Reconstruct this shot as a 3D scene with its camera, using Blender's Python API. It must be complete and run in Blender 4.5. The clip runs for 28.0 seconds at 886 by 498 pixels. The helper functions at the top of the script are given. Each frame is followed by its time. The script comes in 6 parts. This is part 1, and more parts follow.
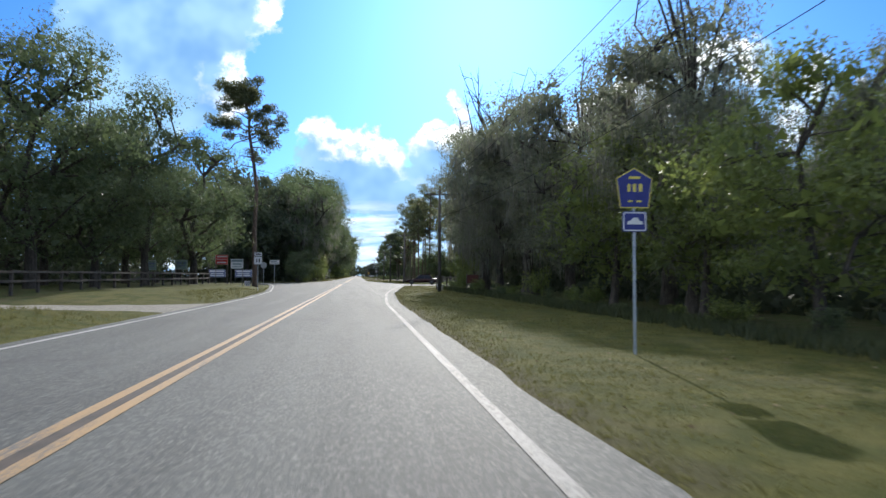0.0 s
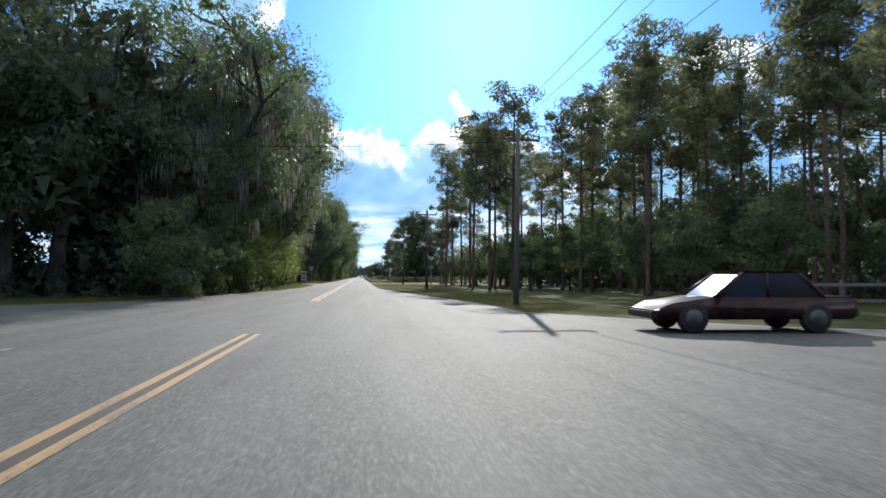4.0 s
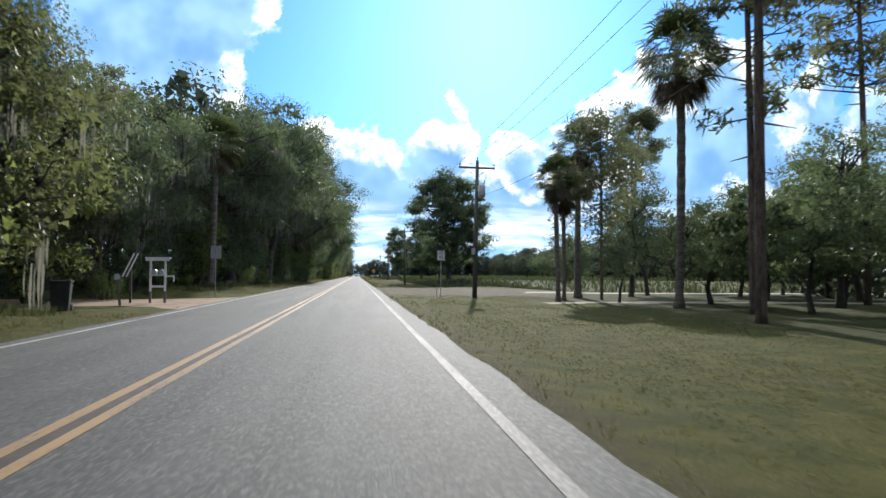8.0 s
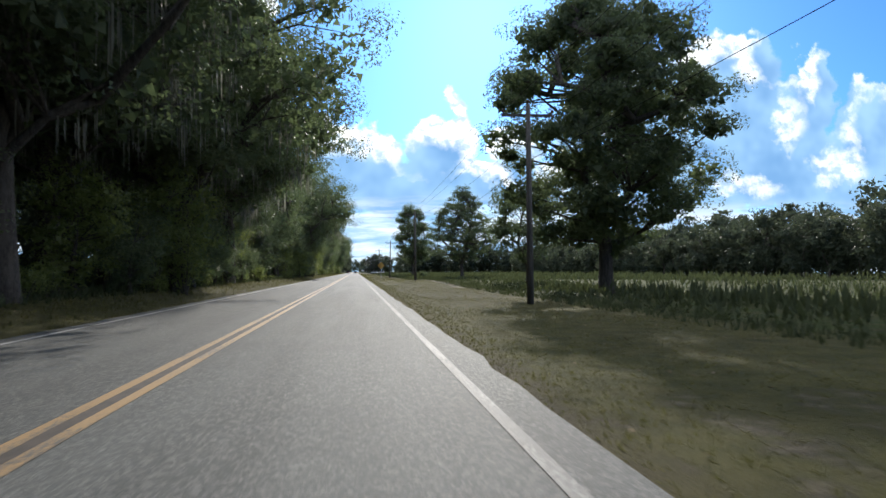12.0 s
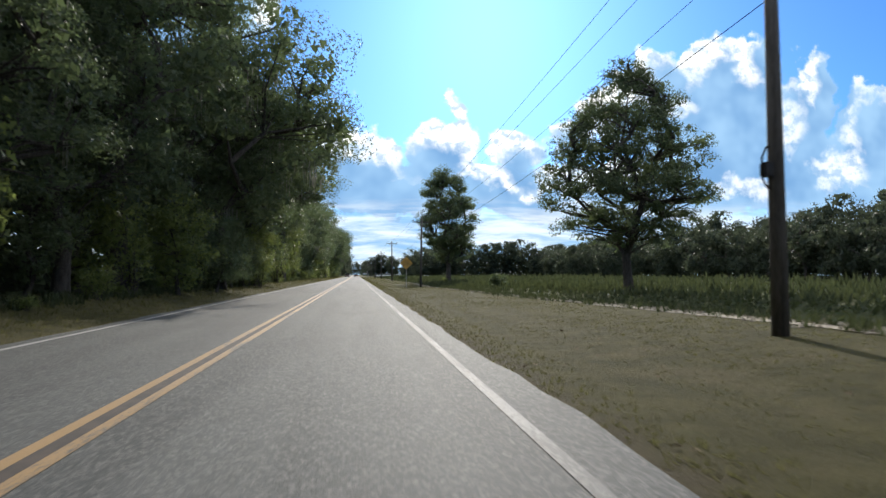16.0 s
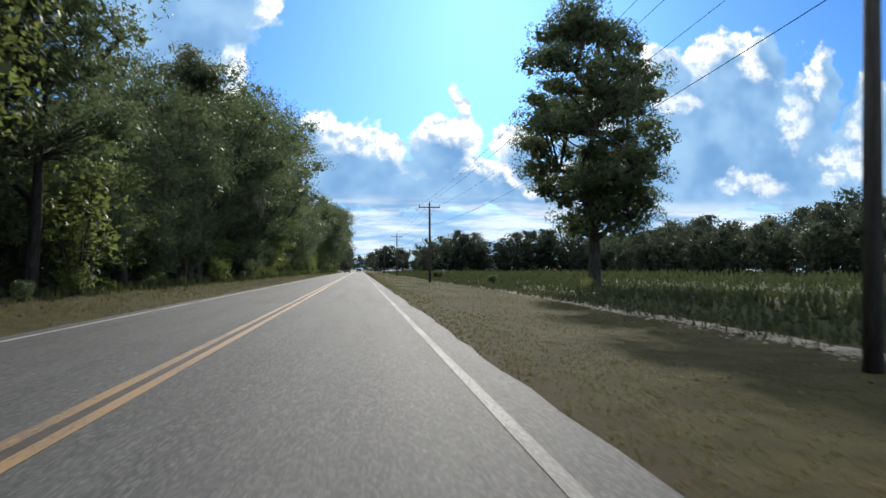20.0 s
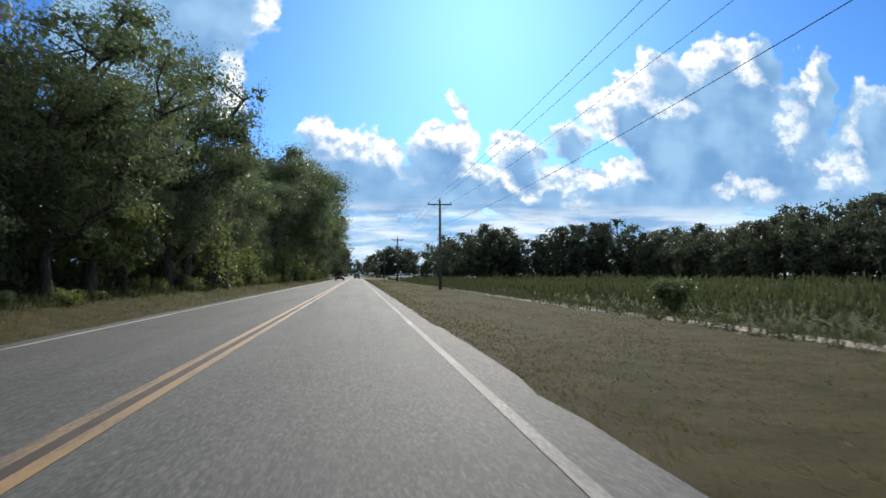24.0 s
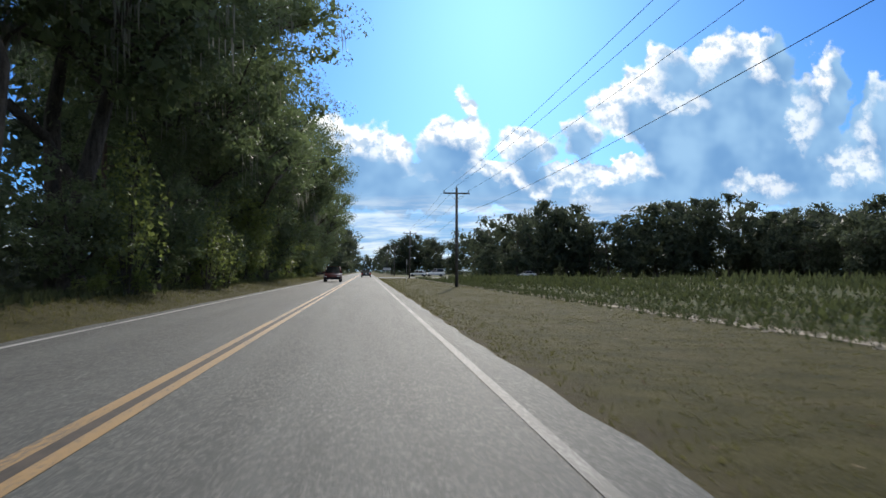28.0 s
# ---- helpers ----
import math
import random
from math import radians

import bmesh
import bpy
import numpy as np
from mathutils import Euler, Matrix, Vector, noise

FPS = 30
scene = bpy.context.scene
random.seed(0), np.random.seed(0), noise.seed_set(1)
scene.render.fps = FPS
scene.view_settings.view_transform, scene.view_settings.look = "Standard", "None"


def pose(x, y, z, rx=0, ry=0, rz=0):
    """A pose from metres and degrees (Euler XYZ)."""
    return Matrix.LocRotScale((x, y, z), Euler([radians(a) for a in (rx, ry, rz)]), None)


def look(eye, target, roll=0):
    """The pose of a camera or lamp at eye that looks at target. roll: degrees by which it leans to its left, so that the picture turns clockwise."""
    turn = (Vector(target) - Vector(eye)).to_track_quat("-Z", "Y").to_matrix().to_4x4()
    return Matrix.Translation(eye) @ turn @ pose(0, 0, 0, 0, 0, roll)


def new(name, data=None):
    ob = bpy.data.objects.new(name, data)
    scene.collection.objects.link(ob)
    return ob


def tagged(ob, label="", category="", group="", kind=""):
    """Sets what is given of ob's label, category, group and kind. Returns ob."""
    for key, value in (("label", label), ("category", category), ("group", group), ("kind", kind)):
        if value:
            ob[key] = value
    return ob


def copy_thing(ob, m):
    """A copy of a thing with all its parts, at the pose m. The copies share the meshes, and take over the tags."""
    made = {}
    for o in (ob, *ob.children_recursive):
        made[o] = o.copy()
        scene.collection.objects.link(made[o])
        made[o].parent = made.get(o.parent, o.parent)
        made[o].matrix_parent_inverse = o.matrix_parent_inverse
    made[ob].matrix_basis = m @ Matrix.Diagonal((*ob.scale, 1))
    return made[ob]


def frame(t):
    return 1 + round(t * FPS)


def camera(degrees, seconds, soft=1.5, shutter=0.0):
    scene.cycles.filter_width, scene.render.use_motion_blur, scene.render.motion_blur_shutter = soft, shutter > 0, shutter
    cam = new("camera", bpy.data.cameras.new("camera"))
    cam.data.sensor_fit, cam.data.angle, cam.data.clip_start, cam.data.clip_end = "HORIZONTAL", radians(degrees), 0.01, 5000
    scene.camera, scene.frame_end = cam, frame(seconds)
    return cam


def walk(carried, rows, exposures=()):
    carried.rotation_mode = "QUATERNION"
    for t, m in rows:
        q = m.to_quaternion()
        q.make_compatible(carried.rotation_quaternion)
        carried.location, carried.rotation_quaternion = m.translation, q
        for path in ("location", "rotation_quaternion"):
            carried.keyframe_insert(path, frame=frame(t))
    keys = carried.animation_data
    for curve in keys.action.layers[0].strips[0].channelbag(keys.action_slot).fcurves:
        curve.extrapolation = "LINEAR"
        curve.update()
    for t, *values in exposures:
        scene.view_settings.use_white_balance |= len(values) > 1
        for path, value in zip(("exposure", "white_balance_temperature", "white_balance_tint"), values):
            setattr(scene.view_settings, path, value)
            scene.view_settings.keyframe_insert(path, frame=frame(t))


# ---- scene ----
# The road runs along +y; the camera drives in the right lane at x = 0, 1.25 m above the asphalt.
cam = camera(67.0, 28.0, soft=1.5, shutter=0.15)
EYE = 1.25
ROWS = [  # seconds, metres across and along the road, degrees to the right, up, clockwise
    (0.0, 0.00, 0.00, 7.19, 2.29, 0.20),
    (0.5, 0.00, 9.89, 7.23, 2.24, 0.17),
    (1.0, 0.00, 19.79, 7.28, 2.20, 0.19),
    (1.5, 0.00, 29.76, 7.33, 2.14, 0.09),
    (2.0, 0.00, 39.78, 7.36, 2.11, -0.05),
    (2.5, 0.00, 49.80, 7.33, 2.12, 0.08),
    (3.0, 0.00, 59.89, 7.22, 2.17, 0.12),
    (3.5, 0.00, 70.01, 7.09, 2.29, 0.17),
    (4.0, 0.00, 80.14, 7.02, 2.37, 0.22),
    (4.5, 0.00, 90.27, 7.09, 2.47, 0.34),
    (6.5, 0.00, 127.20, 7.63, 2.31, 0.18),
    (7.0, 0.00, 136.30, 7.62, 2.26, 0.13),
    (7.5, 0.00, 145.44, 7.57, 2.29, 0.11),
    (8.0, 0.00, 154.48, 7.34, 2.27, 0.30),
    (8.5, 0.00, 163.53, 7.03, 2.26, 0.38),
    (9.0, 0.00, 172.73, 7.01, 2.13, 0.23),
    (9.5, 0.00, 182.14, 7.16, 2.10, 0.17),
    (10.0, 0.00, 191.71, 7.24, 2.02, 0.24),
    (10.5, 0.00, 201.35, 7.37, 1.87, 0.26),
    (11.0, 0.00, 211.05, 7.47, 1.84, 0.11),
    (11.5, 0.00, 220.71, 7.49, 1.88, 0.08),
    (12.0, 0.00, 230.17, 7.44, 1.95, 0.20),
    (12.5, 0.00, 239.48, 7.40, 2.00, 0.18),
    (14.5, -0.10, 274.25, 7.26, 2.23, 0.08),
    (15.0, -0.15, 283.42, 7.23, 2.26, 0.11),
    (15.5, -0.15, 292.64, 7.24, 2.18, 0.15),
    (16.0, -0.15, 301.62, 7.39, 2.20, 0.13),
    (16.5, -0.09, 310.53, 7.56, 2.23, 0.12),
    (17.0, -0.03, 319.60, 7.64, 2.33, 0.10),
    (17.5, 0.01, 328.74, 7.57, 2.25, 0.11),
    (18.0, 0.05, 337.96, 7.50, 2.14, 0.11),
    (18.5, 0.06, 347.30, 7.25, 2.18, 0.08),
    (19.0, 0.07, 356.67, 7.19, 1.97, 0.35),
    (19.5, 0.05, 366.07, 7.13, 1.73, 0.16),
    (20.0, 0.03, 375.50, 7.12, 1.76, 0.31),
    (20.5, -0.01, 384.92, 7.04, 1.91, 0.25),
    (21.0, -0.05, 393.87, 7.06, 2.14, 0.17),
    (21.5, -0.06, 402.71, 6.98, 2.29, 0.08),
    (23.5, -0.10, 441.66, 7.21, 2.16, 0.15),
    (24.0, -0.12, 450.62, 7.31, 2.23, 0.14),
    (24.5, -0.07, 459.59, 7.38, 2.32, 0.11),
    (25.0, -0.03, 468.64, 7.40, 2.45, 0.13),
    (25.5, 0.01, 477.67, 7.40, 2.32, 0.20),
    (26.0, 0.05, 486.70, 7.32, 2.18, 0.22),
    (26.5, 0.04, 495.81, 7.09, 2.12, 0.22),
    (27.0, 0.04, 504.66, 6.83, 2.09, 0.31),
    (27.5, -0.05, 513.65, 6.58, 2.08, 0.20),
    (28.0, -0.13, 522.78, 6.52, 1.91, 0.22),
]
walk(cam, [(t, pose(x, y, EYE, 90 + up, -roll, -right)) for t, x, y, right, up, roll in ROWS],
     exposures=[(0.0, 0.3, 6250, 10), (4.0, 0.3, 6250, 10), (7.0, 0.4, 6250, 10), (9.0, 0.3, 6250, 10), (12.0, 0.2, 6350, 10), (15.0, 0.05, 6500, 10), (18.0, 0.08, 6520, 10), (20.0, -0.05, 6450, 10), (24.0, -0.13, 6450, 10), (28.0, -0.15, 6430, 10)])

# ---- light ----
SUN_SIDE, SUN_UP = 11.0, 25.0
SKY_TINT = (0.4, 0.82, 1.4)
sun_way = Vector((math.sin(radians(SUN_SIDE)) * math.cos(radians(SUN_UP)),
                  math.cos(radians(SUN_SIDE)) * math.cos(radians(SUN_UP)), math.sin(radians(SUN_UP))))
sun_data = bpy.data.lights.new("sun", "SUN")
sun_data.energy, sun_data.angle, sun_data.color = 4.2, radians(0.55), (1.0, 0.93, 0.82)
sun = new("sun", sun_data)
sun.matrix_world = look(sun_way * 100, (0, 0, 0))


class Net:
    """Short notation for shader nodes."""

    def __init__(self, tree):
        self.tree = tree
        tree.nodes.clear()

    def node(self, kind, ins=(), operation="", use_clamp=False, data_type="", interpolation_type=""):
        n = self.tree.nodes.new(kind)
        if operation:
            n.operation = operation
        if use_clamp:
            n.use_clamp = True
        if data_type:
            n.data_type = data_type
        if interpolation_type:
            n.interpolation_type = interpolation_type
        items = ins.items() if isinstance(ins, dict) else enumerate(ins)
        for k, v in items:
            if isinstance(v, bpy.types.NodeSocket):
                self.tree.links.new(v, n.inputs[k])
            elif v is not None:
                n.inputs[k].default_value = v
        return n

    def math(self, op, a, b=None, c=None, clamp=False):
        return self.node("ShaderNodeMath", [a, b, c], operation=op, use_clamp=clamp).outputs[0]

    def vec(self, op, a, b=None):
        n = self.node("ShaderNodeVectorMath", [a, b], operation=op)
        return n.outputs["Value" if op in ("LENGTH", "DOT_PRODUCT") else "Vector"]

    def noise(self, vector, scale, detail=4, rough=0.55):
        return self.node("ShaderNodeTexNoise", {"Vector": vector, "Scale": scale, "Detail": detail, "Roughness": rough})

    def ramp(self, value, lo, hi, smooth=True):
        return self.node("ShaderNodeMapRange", {"Value": value, "From Min": lo, "From Max": hi},
                         interpolation_type="SMOOTHSTEP" if smooth else "LINEAR").outputs[0]

    def mix(self, fac, a, b):
        return self.node("ShaderNodeMix", {0: fac, 6: a, 7: b}, data_type="RGBA").outputs[2]


# Sky with cumulus clouds: each cloud is a soft ellipse (side, up, half width, half height) in tangents from the road's direction.
world = bpy.data.worlds.new("sky")
scene.world = world
world.use_nodes = True
net = Net(world.node_tree)
sky = net.node("ShaderNodeTexSky")
sky.sky_type, sky.sun_disc, sky.sun_elevation, sky.sun_rotation = "NISHITA", False, radians(SUN_UP), radians(SUN_SIDE)
sky.altitude, sky.air_density, sky.dust_density, sky.ozone_density = 0, 1.0, 0.6, 4.0
way = net.node("ShaderNodeTexCoord").outputs["Generated"]
xyz = net.node("ShaderNodeSeparateXYZ", [way])
ahead = net.math("MAXIMUM", net.math("ABSOLUTE", xyz.outputs[1]), 0.05)
side = net.math("DIVIDE", xyz.outputs[0], ahead)
high = net.math("DIVIDE", xyz.outputs[2], ahead)
flat = net.node("ShaderNodeCombineXYZ", [side, high, 0.0]).outputs[0]
puff = net.noise(flat, 7.0, 3, 0.5)
lump = net.noise(flat, 17.0, 2, 0.5)
curl = net.noise(flat, 46.0, 5, 0.6)


def shifted(p, tex, amount):
    return net.vec("ADD", p, net.vec("MULTIPLY", net.vec("SUBTRACT", tex.outputs["Color"], (0.5, 0.5, 0.5)), (amount, amount, 0.0)))


bent = shifted(shifted(shifted(flat, puff, 0.045), lump, 0.06), curl, 0.04)
CLOUDS = [(0.586, 0.222, 0.181, 0.122), (0.421, 0.25, 0.079, 0.06), (0.468, 0.304, 0.045, 0.049), (0.554, 0.333, 0.049, 0.057), (0.632, 0.344, 0.057, 0.051),
          (0.747, 0.307, 0.041, 0.072), (0.854, 0.226, 0.079, 0.106), (0.708, 0.181, 0.098, 0.083), (0.787, 0.122, 0.136, 0.038), (0.40, 0.122, 0.29, 0.05), (-0.02, 0.171, 0.072, 0.049),
          (-0.057, 0.214, 0.032, 0.033), (0.036, 0.176, 0.045, 0.029), (0.128, 0.198, 0.053, 0.047), (0.146, 0.257, 0.015, 0.027), (0.245, 0.193, 0.051, 0.036),
          (0.33, 0.203, 0.034, 0.035), (0.10, 0.132, 0.22, 0.045), (-0.166, 0.4, 0.057, 0.064), (-0.19, 0.324, 0.03, 0.068), (-0.203, 0.256, 0.034, 0.041), (-0.31, 0.34, 0.13, 0.16)]
WISPS = [(0.354, 0.155, 0.045, 0.015), (0.342, 0.121, 0.019, 0.009), (0.619, 0.138, 0.057, 0.02), (0.7, 0.247, 0.023, 0.04), (0.79, 0.17, 0.05, 0.03), (0.49, 0.265, 0.045, 0.02)]


def cloud_field(p, blobs):
    """Roughly the distance inside the nearest cloud's edge."""
    total = None
    for cx, cy, rx, ry in blobs:
        d = net.vec("LENGTH", net.vec("MULTIPLY", net.vec("SUBTRACT", p, (cx, cy, 0.0)), (1 / rx, 1 / ry, 0.0)))
        f = net.math("MULTIPLY", net.math("SUBTRACT", 1.0, d), math.sqrt(rx * ry))
        total = f if total is None else net.math("SMOOTH_MAX", total, f, 0.012)
    return total


# beyond the view the same kind of broken cumulus goes on, lit from the front
outer = net.noise(net.vec("MULTIPLY", way, (1.0, 1.0, 2.2)), 2.6, 6, 0.6).outputs["Fac"]
beside = net.math("MAXIMUM", net.ramp(net.math("ABSOLUTE", net.math("SUBTRACT", side, 0.25)), 0.75, 1.0), net.ramp(high, 0.55, 0.8))
outer = net.math("MULTIPLY", net.ramp(outer, 0.39, 0.54), beside)
clear = net.node("ShaderNodeVectorMath", [sky.outputs[0], SKY_TINT], operation="MULTIPLY").outputs[0]
# the rim towards the sun is white, the thick body behind it blue-grey
sunward = net.vec("SUBTRACT", (0.19, 0.52, 0.0), flat)
sunward = net.vec("MULTIPLY", net.vec("NORMALIZE", sunward), (0.03, 0.03, 0.0))
inside = cloud_field(bent, CLOUDS)
past = cloud_field(net.vec("ADD", bent, sunward), CLOUDS)
loose = net.math("MULTIPLY", net.math("SUBTRACT", puff.outputs["Fac"], 0.5), 0.12)
lit = net.ramp(net.math("ADD", past, loose), 0.024, -0.012)
wisp = net.math("ADD", cloud_field(bent, WISPS), net.math("MULTIPLY", net.math("SUBTRACT", curl.outputs["Fac"], 0.5), 0.03))
toward = net.noise(net.vec("ADD", flat, (0.003, 0.011, 0.0)), 46.0, 5, 0.6).outputs["Fac"]
relief = net.math("ADD", net.math("MULTIPLY", net.math("SUBTRACT", curl.outputs["Fac"], toward), 2.2), 0.6)
grey = net.mix(net.ramp(net.math("ADD", net.math("MULTIPLY", lump.outputs["Fac"], 0.5), net.math("MULTIPLY", puff.outputs["Fac"], 0.5)), 0.35, 0.65), (2.1, 4.3, 7.6, 1), (4.0, 6.7, 9.8, 1))
pale = net.mix(net.ramp(relief, 0.2, 0.8), (6.4, 8.0, 9.8, 1), (14.0, 14.0, 13.7, 1))
low = net.noise(net.vec("MULTIPLY", shifted(flat, puff, 0.02), (6.0, 46.0, 1.0)), 1.0, 5, 0.6).outputs["Fac"]
streak = net.mix(net.ramp(low, 0.39, 0.62), (2.9, 5.3, 8.6, 1), (9.5, 10.3, 11.0, 1))
mass = net.mix(lit, grey, pale)
mass = net.mix(net.math("MULTIPLY", net.ramp(wisp, -0.012, 0.016), 0.6), mass, pale)
tone = net.mix(net.ramp(inside, -0.002, 0.01), clear, mass)
tone = net.mix(net.math("MULTIPLY", net.ramp(high, 0.125, 0.075), 0.9), tone, streak)
tone = net.mix(outer, tone, net.mix(net.ramp(relief, 0.2, 0.8), (7.2, 8.8, 10.6, 1), (15.0, 15.0, 14.7, 1)))
tone = net.mix(net.ramp(xyz.outputs[2], -0.02, 0.0), (1.2, 1.5, 1.6, 1), tone)
back = net.node("ShaderNodeBackground", {"Color": tone, "Strength": 0.1})
net.node("ShaderNodeOutputWorld", [back.outputs[0]])

# ---- materials ----


def material(name):
    m = bpy.data.materials.new(name)
    m.use_nodes = True
    return m, Net(m.node_tree)


def surface(n, color, rough=0.8, metal=0.0, bump=None, depth=0.02, spec=0.5):
    ins = {"Base Color": color, "Roughness": rough, "Metallic": metal, "Specular IOR Level": spec}
    if bump is not None:
        ins["Normal"] = n.node("ShaderNodeBump", {"Height": bump, "Distance": depth, "Strength": 1.0}).outputs[0]
    n.node("ShaderNodeOutputMaterial", [n.node("ShaderNodeBsdfPrincipled", ins).outputs[0]])


def mottled(name, a, b, scale, rough=0.8, metal=0.0, depth=0.01, fine=6.0, spec=0.4, stretch=(1, 1, 1)):
    """Two colours mixed by coarse and fine noise, with a relief."""
    m, n = material(name)
    p = n.vec("MULTIPLY", n.node("ShaderNodeTexCoord").outputs["Object"], stretch)
    c, f = n.noise(p, scale).outputs["Fac"], n.noise(p, scale * fine, 3).outputs["Fac"]
    k = n.ramp(n.math("ADD", n.math("MULTIPLY", c, 0.55), n.math("MULTIPLY", f, 0.45)), 0.36, 0.64)
    surface(n, n.mix(k, (*a, 1), (*b, 1)), rough, metal, f, depth, spec)
    return m


def leaf_material(name, dark, light, through_color, share=0.35, gloss=0.26):
    """Foliage: every leaf its own tone, part of the light shining through."""
    m, n = material(name)
    rnd = n.node("ShaderNodeNewGeometry").outputs["Random Per Island"]
    tree = n.node("ShaderNodeObjectInfo").outputs["Random"]
    k = n.math("ADD", n.math("MULTIPLY", rnd, 0.7), n.math("MULTIPLY", tree, 0.4), clamp=True)
    col = n.mix(k, (*dark, 1), (*light, 1))
    glow = n.mix(k, tuple(0.6 * c for c in through_color) + (1,), (*through_color, 1))
    a = n.node("ShaderNodeBsdfPrincipled", {"Base Color": col, "Roughness": 0.5, "Specular IOR Level": gloss})
    b = n.node("ShaderNodeBsdfTranslucent", {"Color": glow})
    leaf = n.node("ShaderNodeMixShader", [share, a.outputs[0], b.outputs[0]]).outputs[0]
    n.node("ShaderNodeOutputMaterial", [leaf])
    return m


def asphalt_material():
    m, n = material("asphalt")
    p = n.node("ShaderNodeTexCoord").outputs["Object"]
    grit = n.noise(p, 70.0, 2).outputs["Fac"]
    stone = n.node("ShaderNodeTexVoronoi", {"Vector": p, "Scale": 45.0}).outputs["Color"]
    grey = n.node("ShaderNodeSeparateXYZ", [stone]).outputs[0]
    wear = n.noise(n.vec("MULTIPLY", p, (1.0, 0.06, 1.0)), 1.1, 5).outputs["Fac"]
    patch = n.noise(p, 0.35, 4).outputs["Fac"]
    base = n.mix(n.ramp(wear, 0.3, 0.7), (0.034, 0.038, 0.037, 1), (0.063, 0.068, 0.065, 1))
    base = n.mix(n.math("MULTIPLY", n.ramp(grey, 0.55, 1.0), 0.55), base, (0.22, 0.21, 0.2, 1))
    base = n.mix(n.math("MULTIPLY", n.ramp(patch, 0.5, 0.75), 0.35), base, (0.035, 0.035, 0.037, 1))
    surface(n, base, 0.78, 0, n.math("ADD", grit, n.math("MULTIPLY", grey, 0.7)), 0.006, 0.33)
    return m


def paint_material(name, color, worn, rough=0.6, spec=0.4):
    m, n = material(name)
    p = n.node("ShaderNodeTexCoord").outputs["Object"]
    k = n.ramp(n.math("ADD", n.math("MULTIPLY", n.noise(p, 26.0, 3).outputs["Fac"], 0.6),
                      n.math("MULTIPLY", n.noise(n.vec("MULTIPLY", p, (1, 0.15, 1)), 2.2, 3).outputs["Fac"], 0.5)), worn, worn + 0.12)
    surface(n, n.mix(k, (*color, 1), (0.075, 0.075, 0.072, 1)), rough, 0, n.noise(p, 90.0, 2).outputs["Fac"], 0.003, spec)
    return m


def ground_material():
    """Mown verge, greener lawn in the first half, weedy soil further out."""
    m, n = material("grass_ground")
    p = n.node("ShaderNodeTexCoord").outputs["Object"]
    q = n.node("ShaderNodeSeparateXYZ", [p])
    big, mid = n.noise(p, 0.12, 4).outputs["Fac"], n.noise(p, 1.3, 5).outputs["Fac"]
    blades = n.noise(n.vec("MULTIPLY", p, (1.0, 0.6, 1.0)), 38.0, 4, 0.7).outputs["Fac"]
    dry = n.mix(n.ramp(mid, 0.3, 0.7), (0.068, 0.063, 0.024, 1), (0.108, 0.097, 0.04, 1))
    lawn = n.mix(n.ramp(mid, 0.3, 0.7), (0.065, 0.078, 0.017, 1), (0.125, 0.122, 0.034, 1))
    along = n.math("ADD", q.outputs[1], n.math("MULTIPLY", big, 60.0))
    c = n.mix(n.ramp(along, 215.0, 300.0), lawn, dry)
    c = n.mix(n.math("MULTIPLY", n.ramp(big, 0.5, 0.7), 0.45), c, dry)
    out = n.math("ADD", n.math("ABSOLUTE", n.math("SUBTRACT", q.outputs[0], -2.0)), n.math("MULTIPLY", mid, 1.5))
    c = n.mix(n.math("MULTIPLY", n.ramp(out, 5.4, 4.3), 0.75), c, (0.105, 0.083, 0.055, 1))
    c = n.mix(n.ramp(out, 12.6, 14.0), c, n.mix(n.ramp(mid, 0.35, 0.65), (0.05, 0.075, 0.02, 1), (0.09, 0.085, 0.04, 1)))
    tuft = n.noise(p, 5.0, 4, 0.65).outputs["Fac"]
    c = n.mix(n.math("MULTIPLY", n.ramp(tuft, 0.55, 0.75), 0.5), c, (0.062, 0.07, 0.02, 1))
    c = n.mix(n.math("MULTIPLY", n.ramp(n.noise(p, 0.55, 5, 0.6).outputs["Fac"], 0.52, 0.72), 0.4), c, (0.15, 0.125, 0.07, 1))
    # worn bare earth with pale wheel ruts where the driveway meets the road
    spot = n.vec("LENGTH", n.vec("MULTIPLY", n.vec("SUBTRACT", p, (8.0, 215.0, 0.0)), (1 / 11.0, 1 / 21.0, 0.0)))
    spot = n.math("ADD", spot, n.math("MULTIPLY", n.math("SUBTRACT", mid, 0.5), 1.3))
    ruts = n.noise(n.vec("MULTIPLY", n.vec("ADD", p, n.vec("MULTIPLY", n.node("ShaderNodeCombineXYZ", [q.outputs[1], q.outputs[0], 0.0]).outputs[0], (0.25, 0.0, 0.0))), (0.6, 1.0, 1.0)), 4.2, 6, 0.72).outputs["Fac"]
    earth = n.mix(n.ramp(ruts, 0.46, 0.62), n.mix(n.ramp(mid, 0.3, 0.7), (0.09, 0.075, 0.058, 1), (0.14, 0.118, 0.09, 1)), (0.23, 0.195, 0.145, 1))
    c = n.mix(n.math("MULTIPLY", n.ramp(spot, 1.05, 0.75), 0.9), c, earth)
    c = n.mix(n.ramp(blades, 0.25, 0.75), n.vec("MULTIPLY", c, (0.55, 0.55, 0.5)), c)
    surface(n, c, 0.95, 0, n.math("ADD", blades, n.math("MULTIPLY", mid, 0.1)), 0.05, 0.1)
    return m


